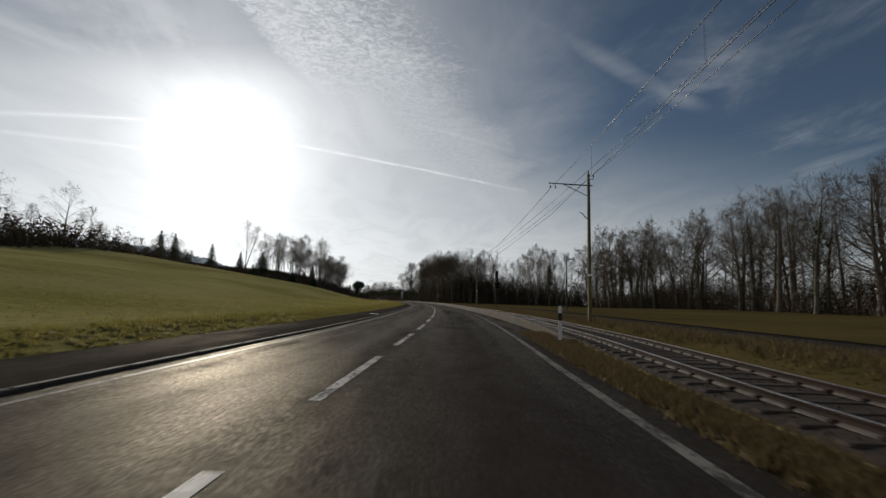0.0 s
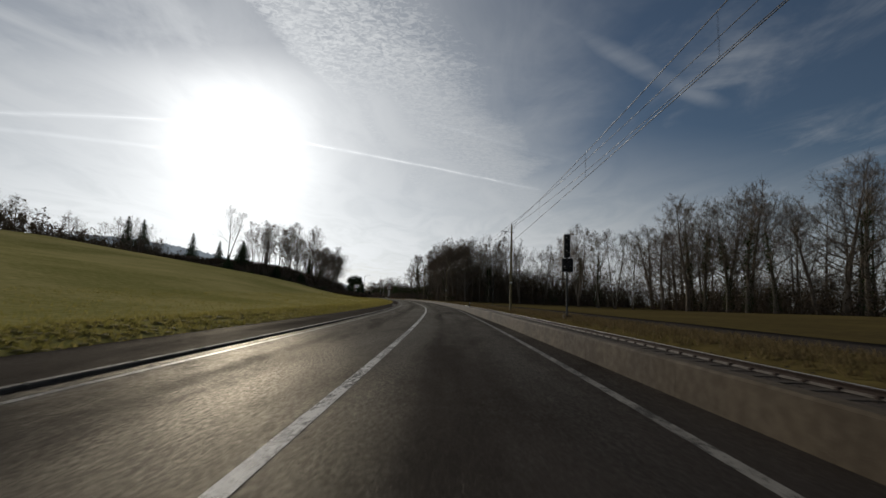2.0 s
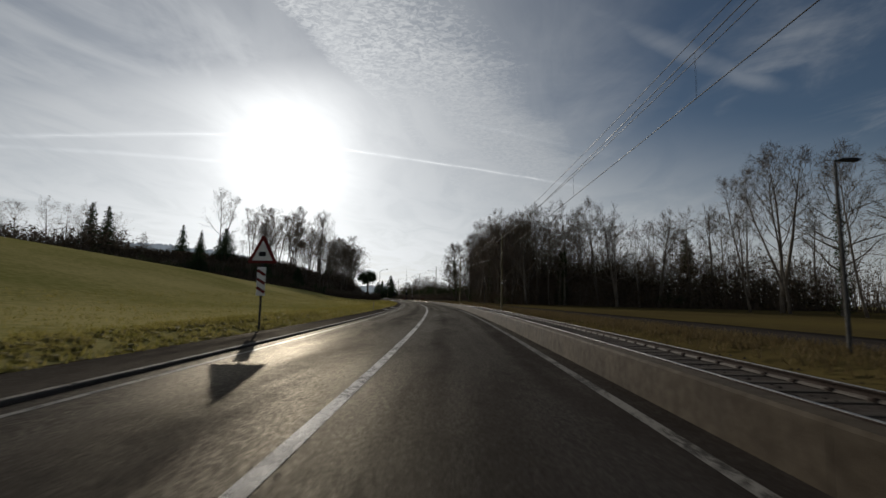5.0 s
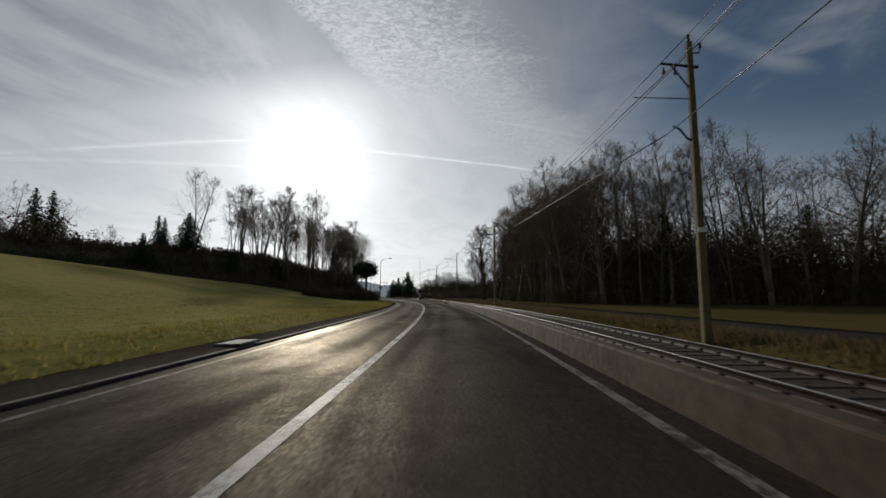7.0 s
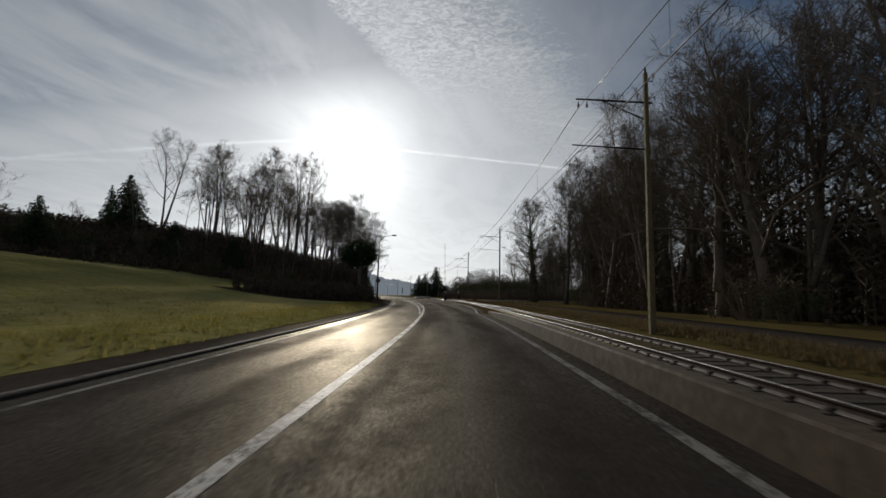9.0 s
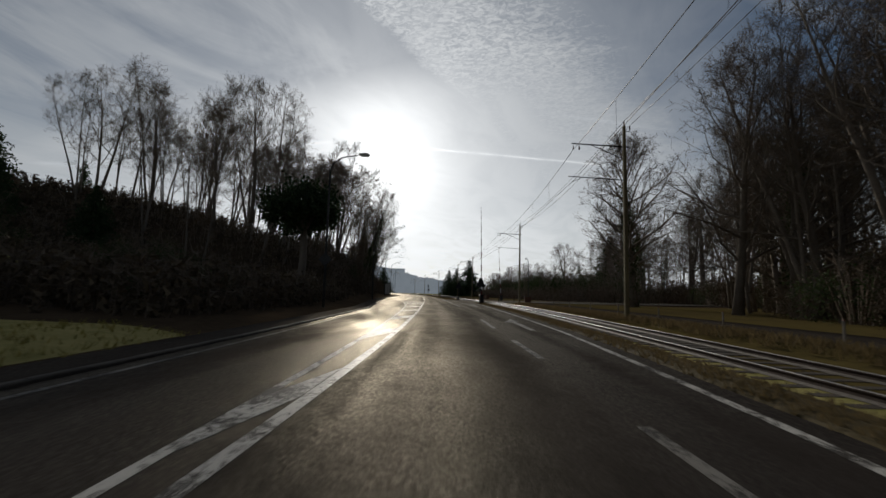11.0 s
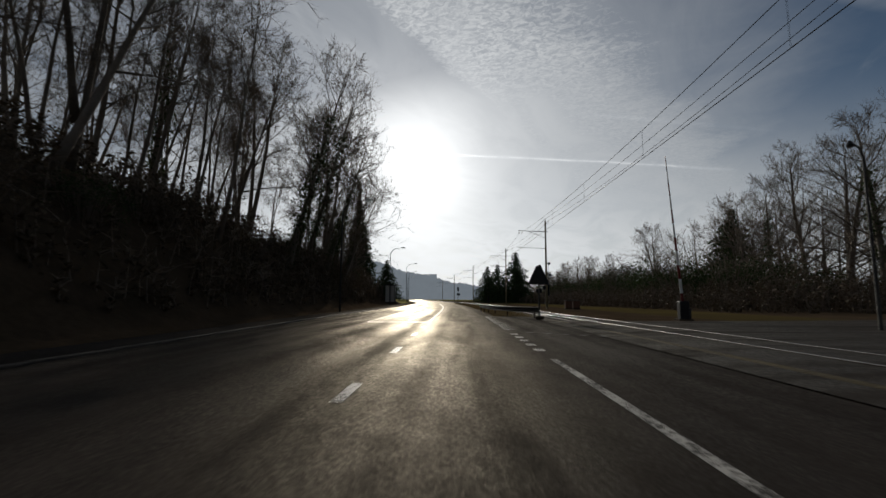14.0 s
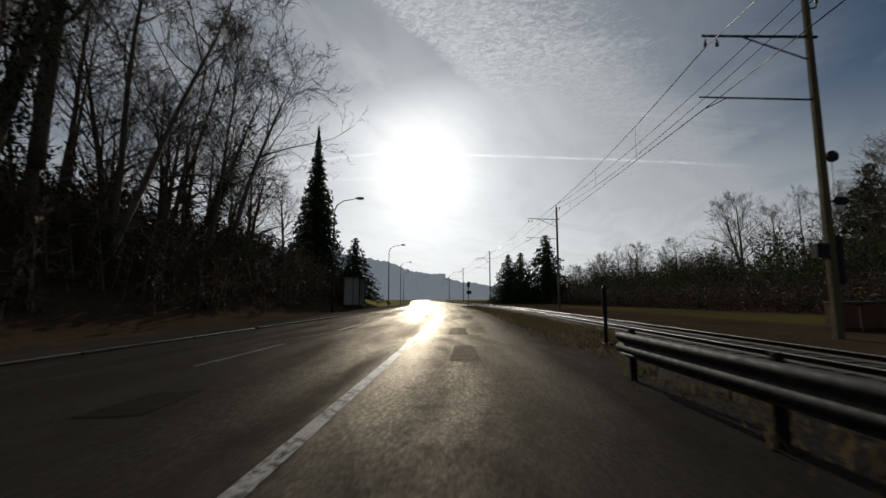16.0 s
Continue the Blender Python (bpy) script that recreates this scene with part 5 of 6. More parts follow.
def path_lamp(s, d, tall):
    top = thing("path_lamp", stand(s, d, 0.1), "slim grey lamp post with a short flat lamp head", "street lamp", "path lamps")
    part("post", Shape().tube([(0, 0, -0.3), (0, 0, 1.2), (0, 0, tall)], [0.055, 0.05, 0.035], 10), STEEL, top)
    part("head_arm", Shape().tube([(0, 0, tall - 0.03), (0.14, 0, tall)], [0.03, 0.03], 8), STEEL, top)
    part("lamp_head", Shape().box((0.36, 0, tall + 0.01), (0.5, 0.18, 0.07), chamfer=0.025), DARK, top)


for s in (34.6, 98.0, 162.0):
    path_lamp(s, 9.85, 4.9)


def street_lamp(s, d, reach, tall):
    top = thing("street_lamp", stand(s, d - reach, 0.05), "tall curved street lamp leaning over the road", "street lamp", "street lamps")
    pts = [(0, 0, -0.3), (0, 0, tall * 0.55), (0, 0, tall - 1.1)]
    pts += [(reach * 0.10, 0, tall - 0.6), (reach * 0.35, 0, tall - 0.22), (reach * 0.8, 0, tall - 0.05)]
    part("post", Shape().tube(pts, [0.09, 0.07, 0.055, 0.05, 0.04, 0.035], 10), STEEL, top, smooth=True)
    out = [(-0.38, 0.0), (-0.25, 0.08), (0.1, 0.12), (0.36, 0.07), (0.4, 0.0), (0.3, -0.06), (-0.2, -0.06)]
    part("lamp_head", Shape().prism(out, -0.14, 0.14, lambda u, v, t: Vector((reach + u, t, tall + v))), PLASTER, top)
    part("lamp_glass", Shape().box((reach + 0.05, 0, tall - 0.085), (0.5, 0.2, 0.05), chamfer=0.02), WHITE, top)


for s, d, tall in ((223.4, -5.6, 10.3), (254.3, -7.0, 10.4), (278.7, -7.8, 9.8), (310.9, -8.4, 10.0), (338, -7.0, 9.8), (366, -6.4, 9.8), (396, -6.2, 9.8)):
    street_lamp(s, d, 2.2, tall)


def priority_sign(s, d, z):
    """Diamond sign seen from behind, on a lamp post."""
    top = thing("priority_sign", stand(s, d, 0.05), "bare grey back of a diamond road sign on a lamp post", "road sign")
    out = [(0.0, -0.45), (0.45, 0.0), (0.0, 0.45), (-0.45, 0.0)]
    plate = part("sign_plate", Shape().prism(out, -0.14, -0.115, lambda u, v, t: Vector((u, t, z + v))), STEEL, top)
    for k in (-0.2, 0.2):
        part("stiffener", Shape().box((0, -0.152, z + k), (0.42, 0.02, 0.04)), STEEL, plate)
    for k in (-0.2, 0.2):
        part("clamp", Shape().lathe((0, 0, z + k - 0.03), [(0.1, 0), (0.1, 0.06)], 12).box((0, -0.1, z + k), (0.06, 0.06, 0.05)), STEEL, top)


priority_sign(223.4, -7.8, 3.2)


def triangle_board(parent, name, width, base, y, material, label=""):
    h = width * 0.92
    r = 0.05
    out = [(-width / 2, base + r), (-width / 2 + r, base), (width / 2 - r, base), (width / 2, base + r), (r, base + h), (-r, base + h)]
    return part(name, Shape().prism(out, y, y + 0.03, lambda u, v, t: Vector((u, t, v))), material, parent, label)


def warning_sign(s, d):
    """A crossing warning: triangle above a striped distance board."""
    top = thing("warning_sign", stand(s, d, 0.0, -4), "triangular warning sign above a striped distance board", "road sign")
    part("post", Shape().tube([(0, 0, -0.3), (0, 0, 3.2)], [0.038, 0.038], 10), STEEL, top)
    tri = triangle_board(top, "sign_plate", 1.05, 2.35, -0.06, RED, "red-edged triangle")
    h = 0.92 * 0.78
    out = [(-0.37, 2.45), (0.37, 2.45), (0.0, 2.45 + h)]
    part("sign_face", Shape().prism(out, -0.068, -0.062, lambda u, v, t: Vector((u, t, v))), WHITE, tri)
    part("sign_symbol", Shape().box((0, -0.072, 2.68), (0.26, 0.006, 0.16)), BLACK, tri)
    board = part("distance_board", Shape().box((0, -0.05, 1.72), (0.32, 0.03, 1.0), chamfer=0.012), WHITE, top)
    for k in range(3):
        m = Matrix.Rotation(radians(32), 3, "Y")
        part("red_stripe", Shape().box((0, -0.068, 1.42 + 0.3 * k), (0.34, 0.006, 0.1), m), RED, board)


warning_sign(101.8, -6.7)


def crossing_sign(s, d, turn):
    """Crossing light with two peaked boards, seen from behind."""
    top = thing("crossing_signal", stand(s, d, 0.05, turn), "dark peaked level-crossing signal boards on a steel post", "signal", "crossing signals")
    part("post", Shape().tube([(0, 0, -0.3), (0, 0, 2.9)], [0.055, 0.05], 10), STEEL, top)
    for x, y, w, z in ((0.07, 0.12, 1.1, 2.12), (-0.1, -0.12, 1.0, 2.15)):
        h = w * 1.15
        out = [(-w / 2, z), (w / 2, z), (w / 2 + 0.02, z + 0.12), (0.07, z + h - 0.03), (0.0, z + h), (-0.07, z + h - 0.03), (-w / 2 - 0.02, z + 0.12)]
        b = part("signal_board", Shape().prism(out, y, y + 0.05, lambda u, v, t, x=x: Vector((u + x, t, v))), DARK, top)
        part("signal_lamp", Shape().tube([(x, y + 0.05, z + h * 0.36), (x, y + 0.2, z + h * 0.36)], [0.12, 0.11], 14), LENS, b)
    part("junction_box", Shape().box((0, 0.09, 1.72), (0.34, 0.18, 0.26), chamfer=0.02), DARK, top)
    part("bell", Shape().lathe((0, 0, 2.9), [(0.09, 0), (0.1, 0.06), (0.06, 0.11), (0.02, 0.13)], 14), DARK, top)
    part("footing", Shape().box((0, 0, 0.05), (0.5, 0.5, 0.2), chamfer=0.03), CONCRETE, top)


crossing_sign(247.8, 5.75, 8)
crossing_sign(271.0, 5.2, -6)


def barrier(s, d, tall, turn, lean):
    """A level-crossing barrier standing open."""
    top = thing("crossing_barrier", stand(s, d, 0.05, turn), "raised red and white level-crossing barrier on its drive cabinet", "barrier", "crossing barriers")
    part("drive_cabinet", Shape().box((0, 0.1, 0.55), (0.5, 0.62, 1.15), chamfer=0.05), DARK, top)
    part("counterweight", Shape().box((0.22, -0.1, 0.42), (0.12, 0.42, 0.62), chamfer=0.03), STEEL, top)
    part("footing", Shape().box((0, 0.1, 0.0), (0.8, 0.9, 0.2), chamfer=0.03), CONCRETE, top)
    n = int(tall / 0.9)
    for k in range(n):
        z0, z1 = 0.75 + (tall - 0.75) * k / n, 0.75 + (tall - 0.75) * (k + 1) / n
        r0, r1 = lerp(0.085, 0.025, k / n), lerp(0.085, 0.025, (k + 1) / n)
        part("arm_section", Shape().tube([(lean * z0, 0, z0), (lean * z1, 0, z1)], [r0, r1], 10), (RED, WHITE)[k % 2], top)


barrier(249.8, 6.2, 13.2, 6, -0.02)
barrier(269.7, 13.3, 9.9, -8, -0.06)


# the side road over the crossing
def side_road():
    rows = ((5.0, 251.5, 270.5), (5.6, 252.6, 269.6), (7.0, 254.0, 268.6), (10.0, 255.0, 268.0), (16.0, 255.5, 268.5), (24.0, 256.5, 270.0), (40.0, 260, 274), (70, 268, 282))
    verts, uv = [], []
    for d, a, b in rows:
        z = along(d, ((5.0, 0.004), (5.6, 0.02), (7.2, 0.095), (9.4, 0.095), (12, 0.12), (70, 0.15)))
        for k in range(7):
            s = lerp(a, b, k / 6)
            verts.append(at(s, d, z))
            uv.append((s, d))
    faces = [(7 * i + k, 7 * i + k + 1, 7 * i + k + 8, 7 * i + k + 7) for i in range(len(rows) - 1) for k in range(6)]
    tagged(new("road_side", mesh_of("road_side", verts, faces, ASPHALT, True, uv)), "asphalt side road over the level crossing", "road", kind="structure")


side_road()
for k in range(5):
    s0, d0 = 262.0 - 0.28 * k, 2.48 + 0.54 * k
    road_patch("give_way_tooth", [(s0 - 0.22, d0 + 0.25), (s0, d0 + 0.48), (s0, d0)], PAINT_OLD, road, 0.03)


def guard_rail():
    """W-beam rail with a second rail below, on steel posts."""
    line = ((271.6, 5.6), (273.4, 4.2), (276.0, 3.2), (281.0, 2.6), (285.2, 2.45))
    off = lambda s: along(s, line)
    top = tagged(new("guard_rail"), "galvanised steel guard rail between road and railway", "guard rail")
    prof = [(0.0, -0.155), (0.05, -0.13), (0.05, -0.05), (0.0, -0.02), (0.0, 0.02), (0.05, 0.05), (0.05, 0.13), (0.0, 0.155), (-0.012, 0.15), (0.035, 0.125), (0.035, 0.055), (-0.012, 0.02), (-0.012, -0.02), (0.035, -0.055), (0.035, -0.125), (-0.012, -0.15)]
    for z, name in ((0.57, "upper_beam"),):
        ribbon(name, 271.8, 285.2, [((lambda s, u=u: off(s) - u), z + v) for u, v in prof + prof[:1]], STEEL, "", "", 1.0, parent=top)
    ribbon("lower_beam", 271.8, 285.2, [((lambda s, u=u: off(s) + 0.05 + u), 0.385 + v) for u, v in ((-0.03, -0.025), (0.03, -0.025), (0.03, 0.025), (-0.03, 0.025), (-0.03, -0.025))], STEEL, "", "", 1.0, parent=top)
    post = Shape().box((0.08, 0, 0.28), (0.1, 0.08, 1.0), chamfer=0.01).mesh("rail_post", RUST)
    for k in range(6):
        s = 272.3 + 2.55 * k
        ob = new("rail_post", post)
        ob.parent = top
        ob.matrix_world = stand(s, off(s) + 0.05, 0.0)


guard_rail()


def yard_lamp(s, d, tall):
    top = thing("yard_lamp", stand(s, d, 0.1), "old yard lamp with a small hooded head", "street lamp")
    part("post", Shape().tube([(0, 0, -0.3), (0, 0, tall - 0.7), (-0.12, 0, tall - 0.25), (-0.4, 0, tall - 0.05)], [0.07, 0.05, 0.04, 0.03], 8), STEEL, top)
    part("lamp_head", Shape().lathe((-0.46, 0, tall - 0.22), [(0.05, 0.26), (0.09, 0.2), (0.15, 0.08), (0.13, 0.0)], 12), DARK, top)


yard_lamp(263.0, 16.5, 7.6)


def cabinet(s, d, w, tall):
    top = thing("relay_cabinet", stand(s, d, 0.05), "brown steel relay cabinet beside the railway", "cabinet", "relay cabinets")
    part("cabinet_body", Shape().box((0, 0, tall / 2 + 0.05), (w, 0.5, tall), chamfer=0.025), TILE, top)
    part("cabinet_roof", Shape().box((0, 0, tall + 0.08), (w + 0.08, 0.58, 0.06), chamfer=0.015), STEEL, top)
    part("cabinet_door", Shape().box((0, -0.255, tall / 2 + 0.06), (w - 0.1, 0.02, tall - 0.14), chamfer=0.006), TILE, top)
    part("plinth", Shape().box((0, 0, 0.0), (w + 0.04, 0.54, 0.2)), CONCRETE, top)


cabinet(293.4, 14.2, 0.85, 0.95)
cabinet(293.4, 15.15, 0.85, 0.95)
cabinet(259.0, 15.2, 1.0, 0.9)


def crossing_post(s, d, tall):
    top = thing("crossing_post", stand(s, d, 0.05), "slim dark post with a thicker upper half", "post", "crossing posts")
    part("shaft", Shape().tube([(0, 0, -0.2), (0, 0, tall * 0.5)], [0.05, 0.05], 10), DARK, top)
    part("upper_sleeve", Shape().tube([(0, 0, tall * 0.5), (0, 0, tall - 0.06), (0, 0, tall)], [0.06, 0.06, 0.03], 10), TILE if tall < 1.3 else DARK, top)
    part("foot_plate", Shape().box((0, 0, 0.01), (0.24, 0.24, 0.05), chamfer=0.01), DARK, top)


for s, d, tall in ((255.5, 9.7, 1.15), (253.2, 11.5, 1.1), (289.1, 3.75, 1.55)):
    crossing_post(s, d, tall)


def pole_gear(s, d):
    """Weights, box and marker board on one railway pole."""
    top = thing("tension_gear", stand(s, d, 0.05), "tensioning weights and diamond marker board on a railway pole", "railway gear")
    part("tension_weight", Shape().lathe((0.22, 0, 1.6), [(0.13, 0), (0.13, 1.35)], 12), DARK, top)
    part("gear_box", Shape().box((-0.28, 0.0, 2.55), (0.36, 0.3, 0.42), chamfer=0.03), DARK, top)
    part("pulley", Shape().tube([(0.32, -0.04, 5.35), (0.32, 0.04, 5.35)], [0.17, 0.17], 16), DARK, top)
    part("pulley_cable", Shape().tube([(0.3, 0, 5.35), (0.22, 0, 2.9)], [0.012, 0.012], 5), WIRE, top)
    part("bracket", Shape().tube([(0.1, 0, 4.0), (0.5, 0, 4.0)], [0.025, 0.025], 6), DARK, top)
    out = [(0.0, -0.3), (0.26, 0.0), (0.0, 0.3), (-0.26, 0.0)]
    b = part("marker_board", Shape().prism(out, -0.03, 0.0, lambda u, v, t: Vector((0.42 + u, t, 4.0 + v))), WHITE, top)
    part("marker_band", Shape().prism([(-0.26, 0.0), (-0.14, -0.12), (0.14, -0.12), (0.26, 0.0), (0.14, 0.12), (-0.14, 0.12)], -0.038, -0.032, lambda u, v, t: Vector((0.42 + u, t, 4.0 + v))), BLACK, b)


pole_gear(290.0, 10.6)


def bus_shelter(s, d):
    top = thing("bus_shelter", stand(s, d, 0.45) @ Matrix.Diagonal((1, 1, 1.3, 1)), "small flat-roofed bus shelter with boarded walls", "bus shelter")
    part("roof", Shape().box((0, 0, 2.72), (2.6, 5.0, 0.16), chamfer=0.03), DARK, top)
    part("back_wall", Shape().box((-1.0, 0, 1.3), (0.1, 4.4, 2.7), chamfer=0.01), PLANK, top)
    part("floor_slab", Shape().box((0, 0, -0.2), (2.6, 4.8, 0.56)), CONCRETE, top)
    for y in (-2.15, 2.15):
        wall = part("end_wall", Shape().box((-0.1, y, 1.3), (1.7, 0.08, 2.7), chamfer=0.01), PLASTER, top)
        part("wall_stud", Shape().box((0.1, y - 0.06, 1.3), (0.08, 0.06, 2.68)), DARK, wall)
        part("corner_post", Shape().box((0.85, y, 1.3), (0.12, 0.12, 2.7), chamfer=0.01), DARK, top)
    part("bench", Shape().box((-0.65, 0, 0.48), (0.42, 3.2, 0.06), chamfer=0.015), PLANK, top)
    for y in (-1.3, 1.3):
        part("bench_leg", Shape().box((-0.65, y, 0.24), (0.3, 0.08, 0.46)), DARK, top)


bus_shelter(325.5, -11.9)


def house(s, d, turn):
    top = thing("house", stand(s, d, 0.0, turn), "small house with a low tiled gable roof", "house")
    part("wall", Shape().prism([(-4, -0.5), (4, -0.5), (4, 2.6), (0, 4.2), (-4, 2.6)], -5, 5, lambda u, v, t: Vector((u, t, v))), PLASTER, top)
    for k in (-1, 1):
        out = [(0, 4.38), (k * 4.7, 2.5), (k * 4.7, 2.36), (0, 4.22)]
        part("roof_slope", Shape().prism(out if k > 0 else out[::-1], -5.6, 5.6, lambda u, v, t: Vector((u, t, v))), TILE, top)
    part("chimney", Shape().box((1.2, 1.5, 4.4), (0.6, 0.6, 1.4), chamfer=0.03), CONCRETE, top)
    for x in (-2.0, 1.8):
        w = part("window", Shape().box((x, -5.01, 1.5), (1.1, 0.06, 1.2)), GLASS_DARK, top)
        part("window_frame", Shape().box((x, -5.03, 0.86), (1.3, 0.12, 0.08)).box((x, -5.03, 2.12), (1.3, 0.1, 0.08)).box((x - 0.58, -5.03, 1.5), (0.08, 0.1, 1.3)).box((x + 0.58, -5.03, 1.5), (0.08, 0.1, 1.3)), WHITE, w)
    part("door", Shape().box((0, -5.02, 1.0), (0.95, 0.08, 2.05), chamfer=0.01), PLANK, top)


house(392, 27, 20)


def far_signal(s, d):
    top = thing("railway_signal", stand(s, d, 0.05), "distant railway signal on a dark mast", "signal")
    part("mast", Shape().tube([(0, 0, -0.3), (0, 0, 4.2)], [0.06, 0.06], 8), DARK, top)
    part("signal_head", Shape().box((0, 0, 3.9), (0.5, 0.3, 1.1), chamfer=0.1), BLACK, top)
    part("lower_board", Shape().box((0.1, 0, 2.4), (0.9, 0.1, 0.6), chamfer=0.04), DARK, top)


far_signal(350, 5.0)


def drain_cover(s, d, l, w):
    top = thing("drain_cover", stand(s, d, 0.088), "pale concrete drain cover set in the footpath", "drain cover", "drain covers")
    part("cover_slab", Shape().box((0, 0, 0.0), (w, l, 0.05), chamfer=0.012), PLASTER, top)
    part("cover_rim", Shape().box((0, -l / 2 - 0.03, -0.005), (w + 0.1, 0.05, 0.05)).box((0, l / 2 + 0.03, -0.005), (w + 0.1, 0.05, 0.05)), STEEL, top)


for s, d in ((30.1, -5.7), (89.6, -5.35), (126.2, -5.45), (134.0, -5.4)):
    drain_cover(s, d, 1.0, 0.55)


def stake(s, d, tall, label="short dark wooden stake at the meadow's edge"):
    top = thing("stake", stand(s, d, ground_z(s, d)), label, "stake", "stakes")
    part("shaft", Shape().tube([(0, 0, -0.2), (0.01, 0.01, tall)], [0.035, 0.03], 7), PLANK, top)
    part("tip", Shape().tube([(0.01, 0.01, tall), (0.01, 0.01, tall + 0.05)], [0.03, 0.0], 7, cap=False), RED, top)


stake(124.7, -6.4, 0.8)
for k in range(9):
    stake(204 + 4.6 * k, 10.4 + 0.14 * k, 0.7, "short wooden stake in the grass beyond the railway")


def apartment(x, y, w, h):
    top = tagged(new("apartment_block"), "distant apartment block on the wooded hill, pale with painted haze", "building")
    top.matrix_world = pose(x, y, 0, 0, 0, 22)
    # walls and roof glow in the hill's painted haze colour
    part("wall", Shape().box((0, 0, h / 2), (w, 14, h)), HAZE_GLOW, top)
    part("roof", Shape().box((0, 0, h + 0.5), (w + 1, 15, 1)), HAZE_GLOW, top)


ax = at(279, -1.6)
az = radians(21.6)
apartment(ax.x - 1380 * math.sin(az), ax.y + 1380 * math.cos(az), 26, 78)


# grass and loose stones
def tufts(name, label, count, s0, s1, d0, d1, tall, material, seed, blades=6, clump=0.16):
    rng = random.Random(seed)
    sh = Shape()
    for _ in range(count):
        s = rng.uniform(s0, s1)
        k = rng.random()
        a, b = d0(s), d1(s)
        d = lerp(a, b, k)
        p = at(s, d, max(ground_z(s, d), 0.0) - 0.03)
        for _ in range(blades):
            q = p + Vector((rng.gauss(0, clump), rng.gauss(0, clump), 0))
            h = tall * rng.uniform(0.5, 1.3)
            w = rng.uniform(0, 6.283)
            side = Vector((math.cos(w), math.sin(w), 0)) * rng.uniform(0.012, 0.028)
            tip = q + Vector((rng.gauss(0, 0.4) * h, rng.gauss(0, 0.4) * h, h))
            i = len(sh.v)
            sh.v += [q - side, q + side, tip]
            sh.f.append((i, i + 1, i + 2))
    tagged(new(name, sh.mesh(name, material)), label, "grass", kind="stuff")


def tussocks(count, s0, s1, seed):
    """Low grass mounds along the footpath, each with a ragged head of blades."""
    rng = random.Random(seed)
    sh, hair = Shape(), Shape()
    for _ in range(count):
        s = rng.uniform(s0, s1)
        k = 0.25 + 2.7 * rng.random()
        d = along(s, PATH_EDGE) - k
        p = at(s, d, ground_z(s, d) - 0.04)
        r, h = rng.uniform(0.09, 0.2), rng.uniform(0.05, 0.11)
        rows = []
        for q, zz in ((1.0, 0.0), (0.86, 0.55), (0.45, 0.92)):
            rows.append(list(range(len(sh.v), len(sh.v) + 6)))
            for j in range(6):
                w = 6.283 * j / 6
                sh.v.append(p + Vector((math.cos(w) * r * q * rng.uniform(0.8, 1.2), math.sin(w) * r * q * rng.uniform(0.8, 1.2), h * zz * rng.uniform(0.85, 1.15))))
        for a, b in zip(rows, rows[1:]):
            sh.f += [(a[j], a[(j + 1) % 6], b[(j + 1) % 6], b[j]) for j in range(6)]
        sh.f.append(tuple(rows[-1]))
        for _ in range(20):
            w = rng.uniform(0, 6.283)
            u = math.sqrt(rng.random())
            q = p + Vector((math.cos(w) * r * u, math.sin(w) * r * u, h * (1 - 0.6 * u * u) - 0.03))
            tip = q + Vector((math.cos(w) * 0.09 * u + rng.gauss(0, 0.03), math.sin(w) * 0.09 * u + rng.gauss(0, 0.03), rng.uniform(0.05, 0.17)))
            sliver(hair, rng, q, tip, 0.011)
    top = tagged(new("tussocks"), "matted yellow-green grass tussocks beside the footpath", "grass", kind="stuff")
    part("mounds", sh, TUSSOCK, top, smooth=True)
    part("blades", hair, BLADE, top)


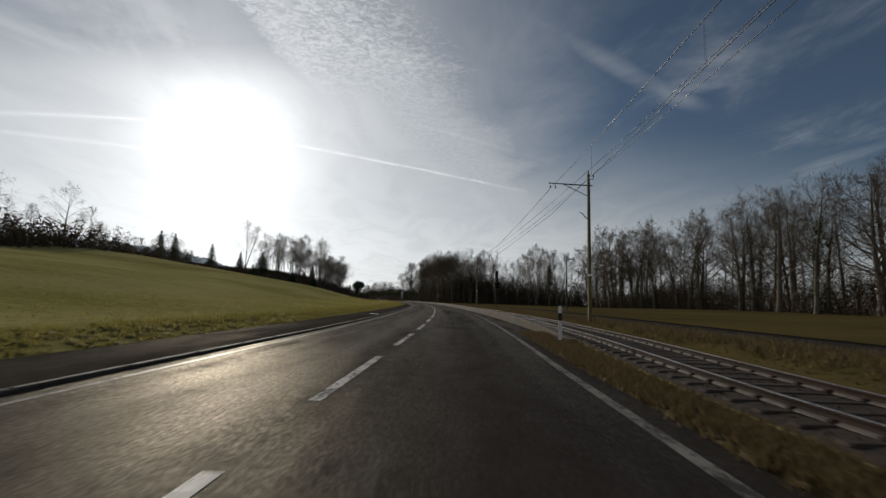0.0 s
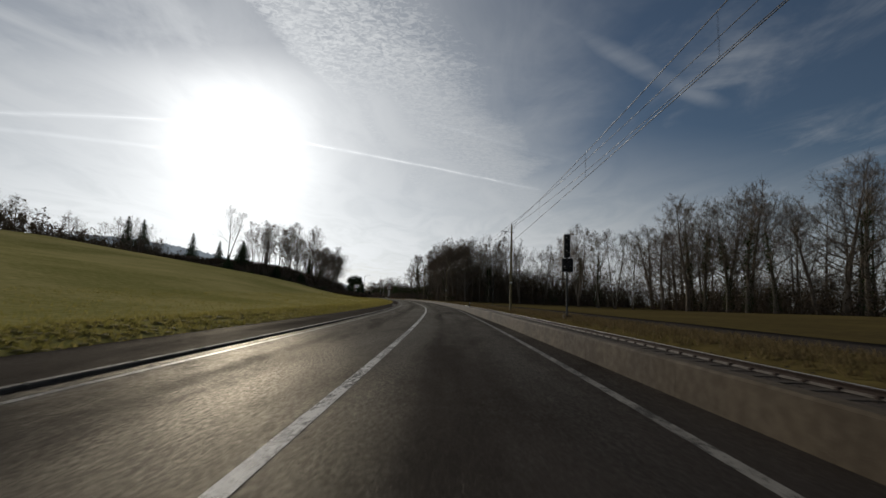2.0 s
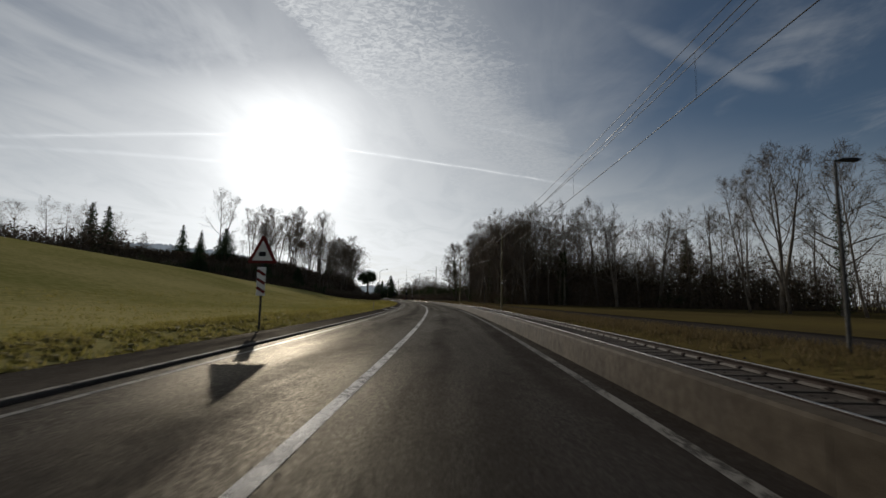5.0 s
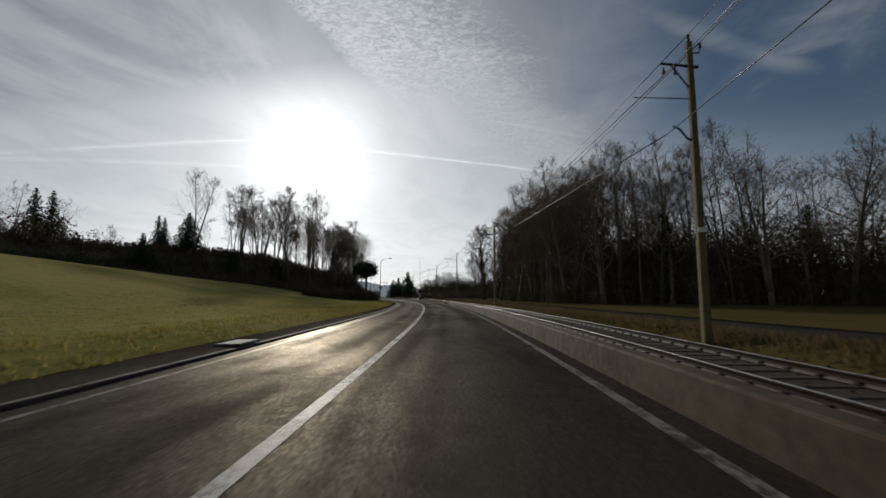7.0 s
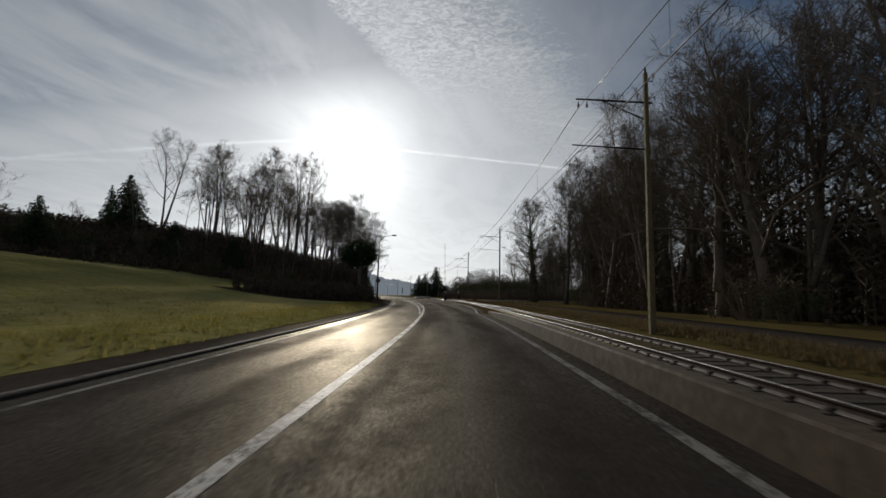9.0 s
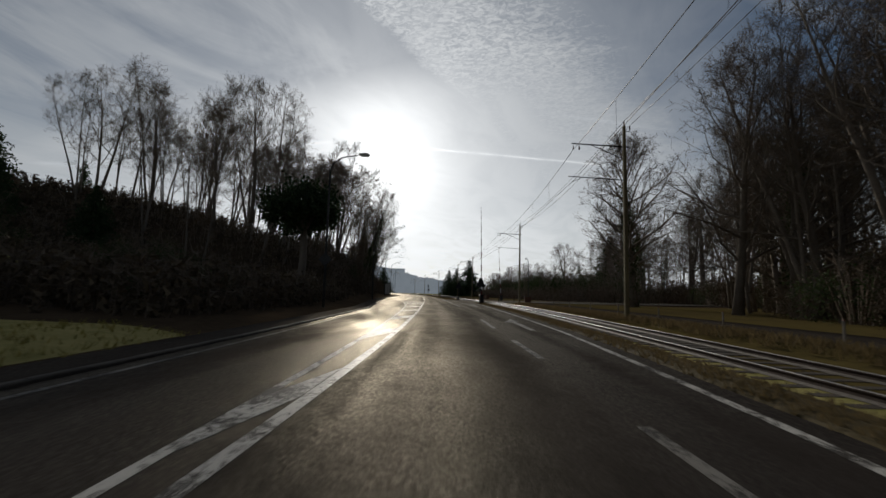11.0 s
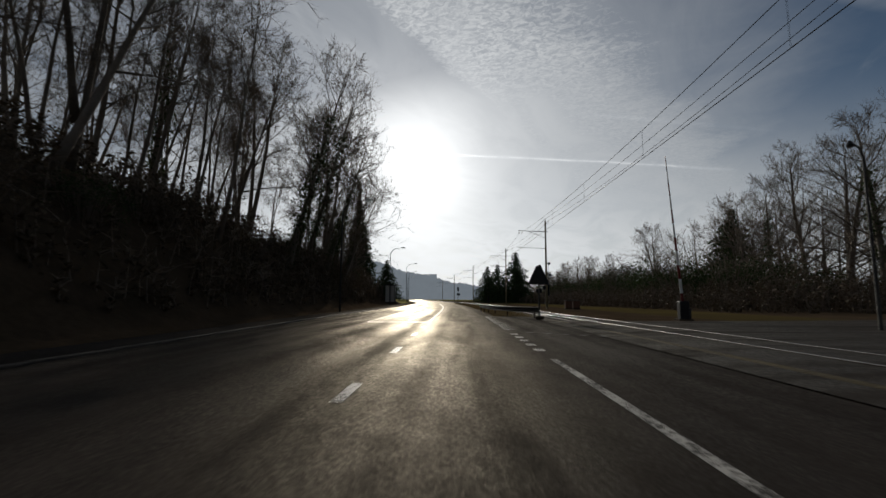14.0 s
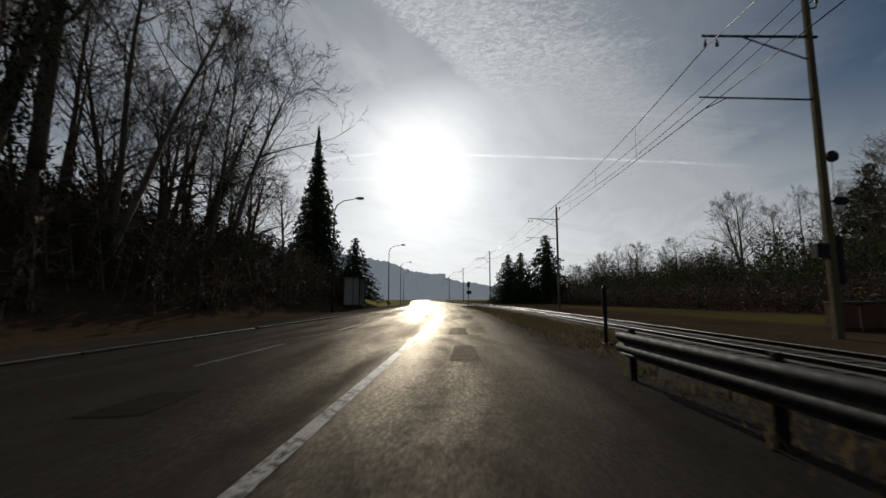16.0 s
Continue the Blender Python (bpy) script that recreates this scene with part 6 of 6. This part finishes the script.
tussocks(3300, 0, 112, 211)
tufts("grass", "tussocky yellow-green grass along the footpath", 4500, 0, 208, lambda s: along(s, PATH_EDGE) - 0.3, lambda s: along(s, PATH_EDGE) - 3.4, 0.16, BLADE, 201, 8, 0.16)
tufts("grass", "short sunlit meadow grass on the slope", 9000, 0, 190, lambda s: along(s, PATH_EDGE) - 3.0, lambda s: along(s, PATH_EDGE) - 16, 0.13, BLADE, 202, 6, 0.2)
tufts("grass", "dry brown grass on the verge", 5200, 0, 17, lambda s: right(s) + 0.55, lambda s: along(s, TRACK) - 1.9, 0.13, DRY_BLADE, 203, 6, 0.08)
tufts("grass", "dry brown grass on the verge", 4200, 186, 252, lambda s: right(s) + 0.6, lambda s: along(s, TRACK) - 1.9, 0.14, DRY_BLADE, 204, 6, 0.1)
tufts("grass", "dry pale grass beyond the railway", 9000, 6, 250, lambda s: along(s, TRACK) + 2.4, lambda s: LANE(s) - 1.5, 0.26, DRY_BLADE, 205, 7)
tufts("grass", "dry pale grass behind the guard rail", 2400, 274, 340, lambda s: 2.7, lambda s: along(s, TRACK) - 1.8, 0.18, DRY_BLADE, 206, 6)


def stones(name, label, count, s0, s1, d0, d1, size, material, seed):
    rng = random.Random(seed)
    sh = Shape()
    for _ in range(count):
        s = rng.uniform(s0, s1)
        d = lerp(d0(s), d1(s), rng.random())
        tr = abs(d - along(s, TRACK))
        z = along(tr, ((0, rail_z(s) - 0.185), (1.0, rail_z(s) - 0.185), (1.75, rail_z(s) - 0.31), (2.6, -0.1), (4.0, 0.0)))
        r = size * rng.uniform(0.5, 1.2)
        c = at(s, d, z)
        i = len(sh.v)
        for v in ((1, 0, 0), (0, 1, 0), (-1, 0, 0), (0, -1, 0), (0, 0, 1), (0, 0, -1)):
            sh.v.append(c + Vector([k * r * rng.uniform(0.6, 1.2) for k in v]) + Vector((rng.uniform(-0.3, 0.3) * r, rng.uniform(-0.3, 0.3) * r, 0)))
        sh.f += [(i, i + 1, i + 4), (i + 1, i + 2, i + 4), (i + 2, i + 3, i + 4), (i + 3, i, i + 4), (i + 1, i, i + 5), (i + 2, i + 1, i + 5), (i + 3, i + 2, i + 5), (i, i + 3, i + 5)]
    tagged(new(name, sh.mesh(name, material)), label, "ballast", kind="stuff")


stones("ballast", "loose brown ballast stones along the track", 6500, -2, 40, lambda s: along(s, TRACK) - (2.7 if s < 14 else 1.9), lambda s: along(s, TRACK) + 2.7, 0.05, GRAVEL, 301)
stones("ballast", "loose brown ballast stones along the track", 8500, 40, 210, lambda s: max(along(s, TRACK) - 2.2, WALL_D(s) + 0.4), lambda s: along(s, TRACK) + 2.7, 0.055, GRAVEL, 302)
